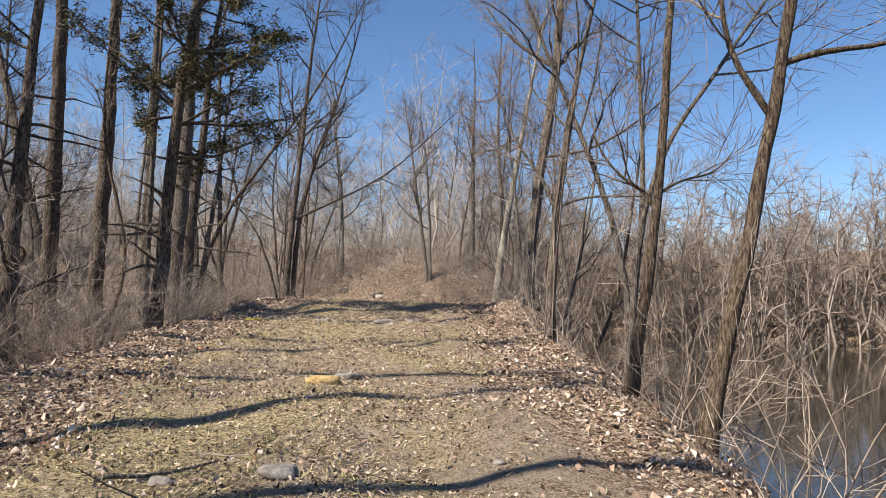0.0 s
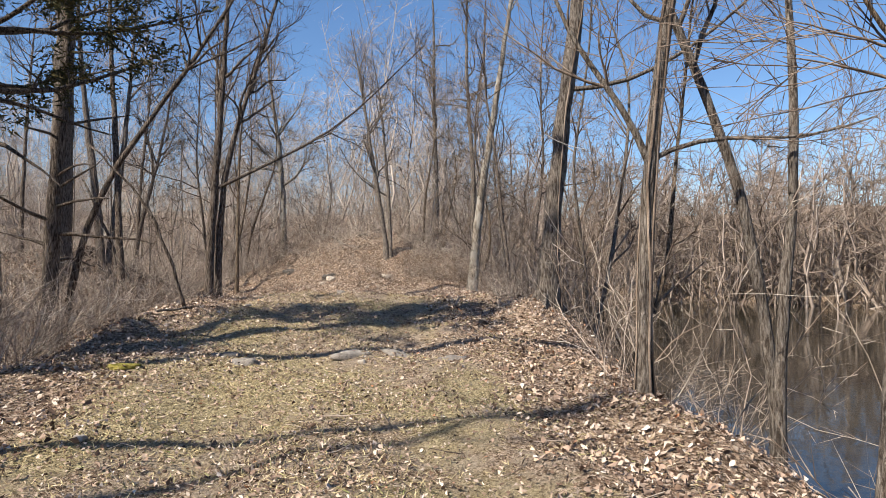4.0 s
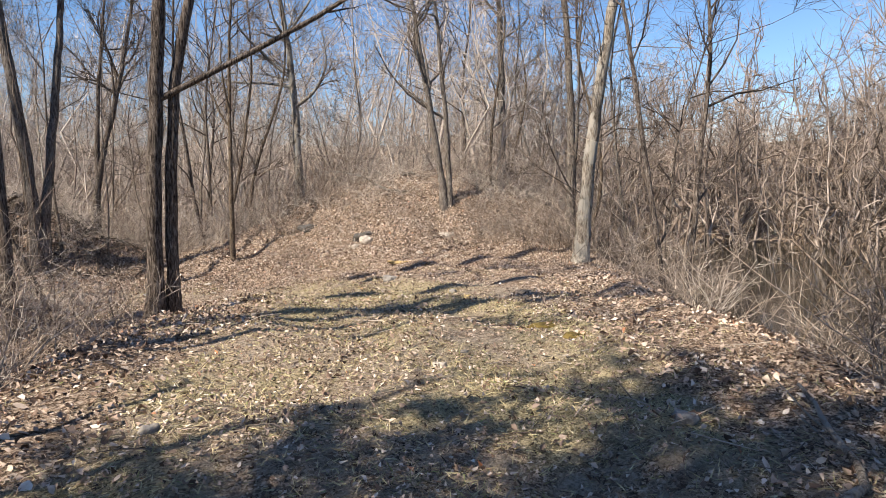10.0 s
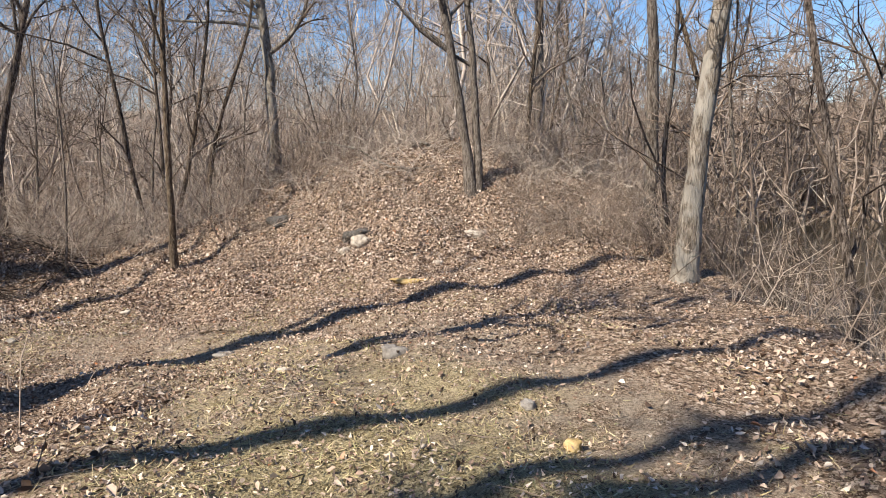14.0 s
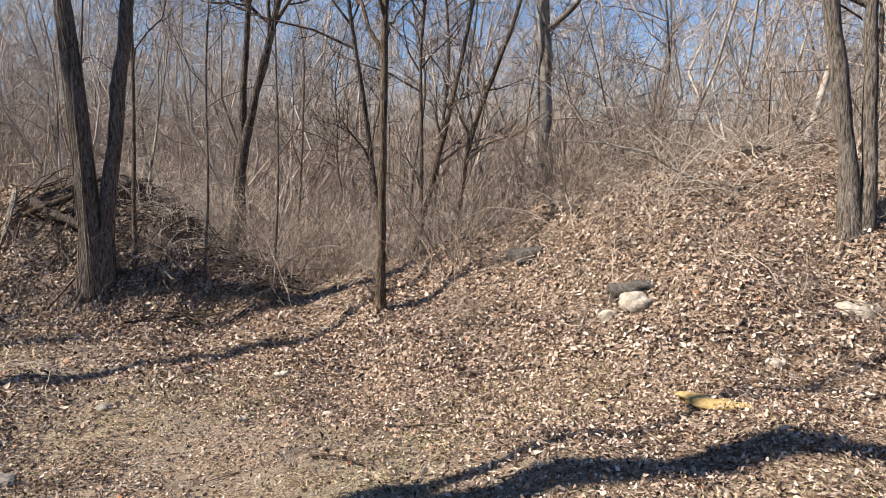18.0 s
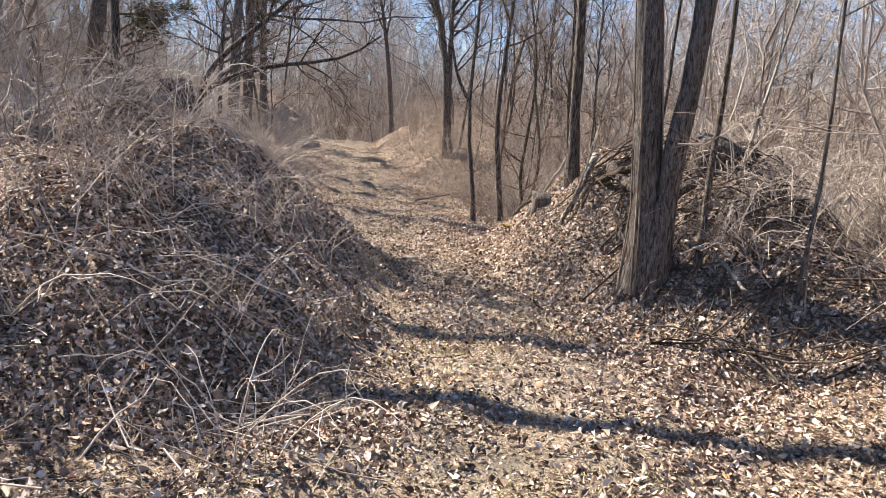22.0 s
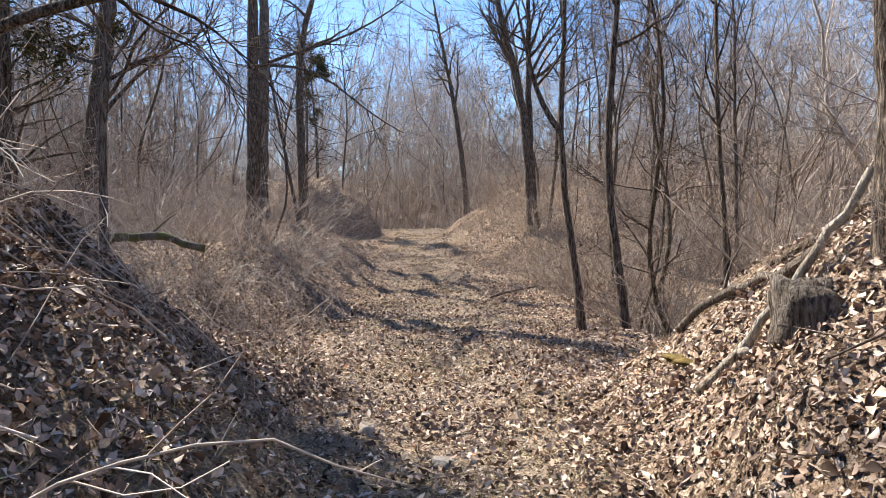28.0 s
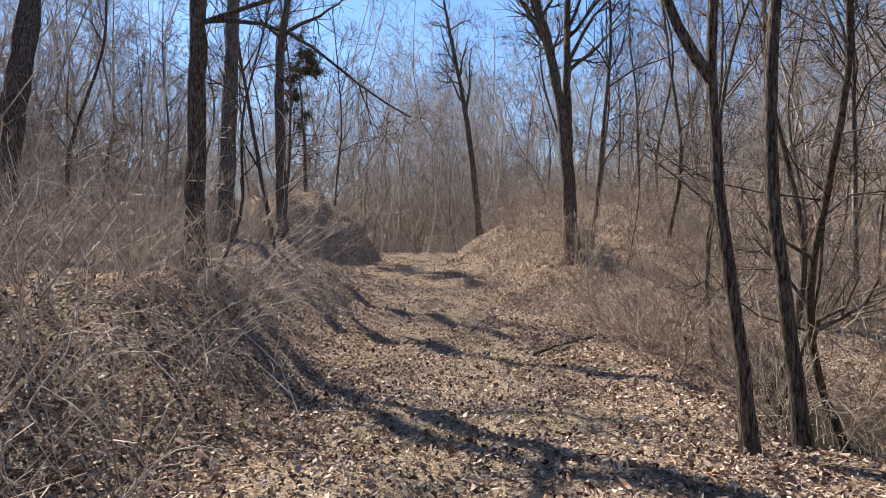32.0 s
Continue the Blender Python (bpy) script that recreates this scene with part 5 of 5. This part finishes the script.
stick("mossy_log", "broken moss-grown log jutting from the brush", [(-18.9, 23.3, 0.9), (-18.83, 23.7, 0.95), (-18.8, 24.2, 1.1), (-18.76, 24.8, 1.2)], 0.055, 0.045, MOSSY_WOOD, 611, 1)
stick("fallen_branch", "grey dead branch leaning on the bank's end", [(-14.6, 28.9, 0.06), (-14.2, 29.2, 0.12), (-13.85, 29.5, 0.35)], 0.035, 0.02, BARK_PALE, 612, 2)
stick("fallen_branch", "split grey branch lying across the roots", [(-13.3, 29.7, 0.25), (-13.0, 29.35, 0.12), (-12.7, 29.0, 0.08)], 0.05, 0.03, BARK_PALE, 613, 2)
stick("fallen_branch", "forked pale branch lying across the roots", [(-12.7, 29.0, 0.1), (-12.75, 29.2, 0.3), (-12.85, 29.5, 0.8)], 0.022, 0.01, BARK_PALE, 614, 2)
stick("rotten_log", "dark rotten log sunk in the bank", [(-13.0, 29.8, 0.1), (-12.4, 29.75, 0.16), (-11.7, 29.8, 0.22), (-11.2, 30.0, 0.3)], 0.085, 0.06, BARK_DARK, 615, 2)
stick("rotten_log", "splintered brown log above the hollow", [(-12.9, 29.6, 0.05), (-12.3, 29.9, 0.4), (-11.8, 30.2, 0.6)], 0.06, 0.04, BARK_TAN, 616, 2)
stick("fallen_branch", "pale broken branch behind the big tree", [(-10.6, 29.6, 0.25), (-10.2, 29.7, 0.3), (-9.7, 29.75, 0.3)], 0.025, 0.015, BARK_PALE, 617, 1)
stick("fallen_branch", "short bent stick at the track edge", [(-25.6, 29.2, 0.03), (-26.1, 29.9, 0.06), (-26.6, 30.6, 0.06)], 0.03, 0.015, BARK_DARK, 618, 1)
stick("fallen_branch", "arching dead limb over the ditch", [(-17.2, 29.8, 0.05), (-17.6, 30.4, 0.55), (-18.2, 31.0, 0.65), (-18.9, 31.4, 0.3)], 0.03, 0.015, BARK_PALE, 619, 3)

stick("rotten_log", "weathered grey root half sunk along the worn bank", [(-16.2, 29.45, 0.03), (-15.7, 29.6, 0.06), (-15.1, 29.75, 0.06), (-14.5, 29.85, 0.1)], 0.03, 0.045, BARK_GREY, 620, 2)
stick("rotten_log", "flaking bark-stripped limb lying on the worn bank", [(-15.5, 29.9, 0.05), (-14.9, 30.05, 0.08), (-14.2, 30.2, 0.1)], 0.035, 0.025, BARK_TAN, 621, 2)

# the tree whose boughs hang over the bank
bare_tree("tree", "low arching tree leaning from the earth bank", [carried((-14.9, 24.0), (-14.92, 23.93, 3.1), (-14.85, 24.2, 3.6), (-14.76, 24.7, 4.0), (-14.69, 25.2, 4.4))], 0.06, 6.5, 40, BARK_DARK, limbs=14, first=0.3, limb_paths=[([(-14.9, 23.91, 3.14), (-14.82, 24.42, 3.42), (-14.71, 25.08, 3.62), (-14.59, 25.77, 3.69)], 0.045)], flare=1.2)

# ---- fallen leaves, straw, ground twigs ----
def slope_at(x, y, e=0.05):
    return (height(x + e, y) - height(x - e, y)) / (2 * e), (height(x, y + e) - height(x, y - e)) / (2 * e)


def litter_places(rng, count, wide, thin_middle):
    out = []
    total = 0
    while total < count:
        t = rng.uniform(0, 1, 60000)
        along = np.interp(t, np.linspace(0, 1, len(LEGS)), np.arange(len(LEGS)))
        i = np.minimum(along.astype(int), len(LEGS) - 2)
        q = LEGS[i] + (LEGS[i + 1] - LEGS[i]) * (along - i)[:, None]
        x, y = q[:, 0] + rng.normal(0, wide, 60000), q[:, 1] + rng.normal(0, wide, 60000)
        d = from_track(x, y)
        worn = np.clip(np.where(y < 23, 2.1, 1.5) - d / np.where(y < 23, 1.4, 1.1), 0, 1) * thin_middle * np.where(x < -7, 0.6, 1)
        worn = np.maximum(worn, 0.93 * bare_patch(x, y))
        patch = 0.5 + 0.5 * ripple(x, y, 1.7, 21)
        ok = (rng.uniform(size=60000) > worn) & (rng.uniform(size=60000) < 0.45 + 0.55 * patch) & (height(x, y) > WATER)
        out.append(np.stack([x[ok], y[ok]], 1))
        total += ok.sum()
    return np.concatenate(out)[:count]


LEGS = np.array([(-0.8, 2.5), (-1.3, 5.5), (-1.5, 9), (-1.6, 13), (-1.7, 17), (-1.9, 21), (-3, 25), (-3.2, 28.6), (-6, 27), (-9, 27), (-12, 27), (-15, 27), (-18, 27.2), (-22, 27.6), (-27, 28.1), (-33, 28.3), (-42, 28.4)])
rng = np.random.default_rng(77)
xy = litter_places(rng, 160000, 2.6, 0.72)
# deep drifts on the mound, the turning place and the banks of the lane
drifts = ((-7.0, 2.0, 26.8, 32.8, 34000), (-16.5, -8.0, 23.2, 26.2, 16000), (-15.5, -8.5, 28.3, 31.4, 14000), (-42, -26, 29.0, 32.5, 9000), (-44, -36, 22.5, 26.4, 5000))
heaps = np.concatenate([np.stack([rng.uniform(a, b, m), rng.uniform(c, e, m)], 1) for a, b, c, e, m in drifts])
xy = np.concatenate([xy, heaps[height(heaps[:, 0], heaps[:, 1]) > 0.5]])
n = len(xy)
z = height(xy[:, 0], xy[:, 1])
gx_, gy_ = slope_at(xy[:, 0], xy[:, 1])
normal = np.stack([-gx_, -gy_, np.ones(n)], 1) + rng.normal(0, 0.75, (n, 3))
normal /= np.linalg.norm(normal, axis=1, keepdims=True)
u = np.cross(normal, rng.normal(size=(n, 3)))
u /= np.linalg.norm(u, axis=1, keepdims=True)
w = np.cross(normal, u)
size = rng.uniform(0.013, 0.033, n) * np.where(rng.uniform(size=n) < 0.12, 1.4, 1) * np.where(((from_track(xy[:, 0], xy[:, 1]) < 1.5) & (xy[:, 1] < 24)) | ((xy[:, 0] > -7) & (xy[:, 1] > 23.5) & (xy[:, 1] < 28.5)), 0.68, 1)
curl = rng.uniform(-0.5, 1.0, n)
c0 = np.stack([xy[:, 0], xy[:, 1], z + 0.006 + rng.uniform(0, 0.035, n)], 1)
s = size[:, None]
wide = rng.uniform(0.35, 0.75, n)[:, None]
pts = np.stack([c0 - u * s, c0 - u * s * 0.25 + w * s * wide + normal * s * curl[:, None], c0 + u * s * 0.45 + w * s * wide * 0.7 + normal * s * curl[:, None] * 0.8, c0 + u * s * 1.1 + normal * s * 0.2,
                c0 + u * s * 0.4 - w * s * wide * 0.75 + normal * s * curl[:, None] * 0.7, c0 - u * s * 0.3 - w * s * wide + normal * s * curl[:, None]], 1).reshape(-1, 3)
pts = pts.reshape(n, 6, 3)
pts = (pts - c0[:, None]) * rng.uniform(0.6, 1.3, (n, 6, 1)) + c0[:, None]
pts = pts.reshape(-1, 3)
k = np.arange(n)[:, None] * 6
f = np.concatenate([k + np.array([[0, 3, 2, 1]]), k + np.array([[0, 5, 4, 3]])])
leaves = new("fallen_leaves", mesh_of("fallen_leaves", pts, [f], LEAVES))
tagged(leaves, "curled dry brown and tan leaves carpeting the ground", "leaves", kind="stuff")

xy = litter_places(rng, 230000, 2.3, 0.2)
n = len(xy)
base = np.stack([xy[:, 0], xy[:, 1], height(xy[:, 0], xy[:, 1]) + rng.uniform(0.0, 0.012, n)], 1)
way = rng.normal(size=(n, 3)) * np.array([1, 1, 0.3]) + np.array([0, 0, 0.12])
way *= (rng.uniform(0.012, 0.045, n) / np.linalg.norm(way, axis=1))[:, None]
v, f = slivers(rng, base, way, rng.uniform(0.008, 0.026, n))
crumbs = new("leaf_fragments", mesh_of("leaf_fragments", v, [f], LEAVES))
tagged(crumbs, "broken bits of dry leaves between the larger leaves", "leaves", kind="stuff")

xy = litter_places(rng, 230000, 1.7, 0.0)
keep = (ripple(xy[:, 0], xy[:, 1], 3.0, 33) > np.where(xy[:, 1] < 23, -0.75, 0.1)) & (from_track(xy[:, 0], xy[:, 1]) < 3.0)
xy = xy[keep]
n = len(xy)
base = np.stack([xy[:, 0], xy[:, 1], height(xy[:, 0], xy[:, 1])], 1)
way = rng.normal(size=(n, 3)) * np.array([1, 1, 0.25]) + np.array([0, 0, 0.42])
way *= (rng.uniform(0.03, 0.085, n) / np.linalg.norm(way, axis=1))[:, None]
v, f = slivers(rng, base, way, rng.uniform(0.004, 0.009, n))
straw = new("dead_grass", mesh_of("dead_grass", v, [f], STRAW))
tagged(straw, "short yellowed winter grass on the track", "grass", kind="stuff")

xy = litter_places(rng, 5200, 2.6, 0.6)
n = len(xy)
base = np.stack([xy[:, 0], xy[:, 1], height(xy[:, 0], xy[:, 1]) + 0.012], 1)
way = rng.normal(size=(n, 3)) * np.array([1, 1, 0.12]) + np.array([0, 0, 0.05])
way *= (rng.uniform(0.06, 0.4, n) / np.linalg.norm(way, axis=1))[:, None]
p = np.stack([base, base + way * 0.5 + rng.normal(0, 0.012, (n, 3)), base + way], 1)
r = rng.uniform(0.002, 0.006, n)[:, None] * np.array([[1, 0.8, 0.4]])
v, f = tubes([(p, r, 3)])
bits = new("ground_twigs", mesh_of("ground_twigs", v, [f], BRUSH))
tagged(bits, "small broken twigs scattered over the leaves", "twigs", kind="stuff")
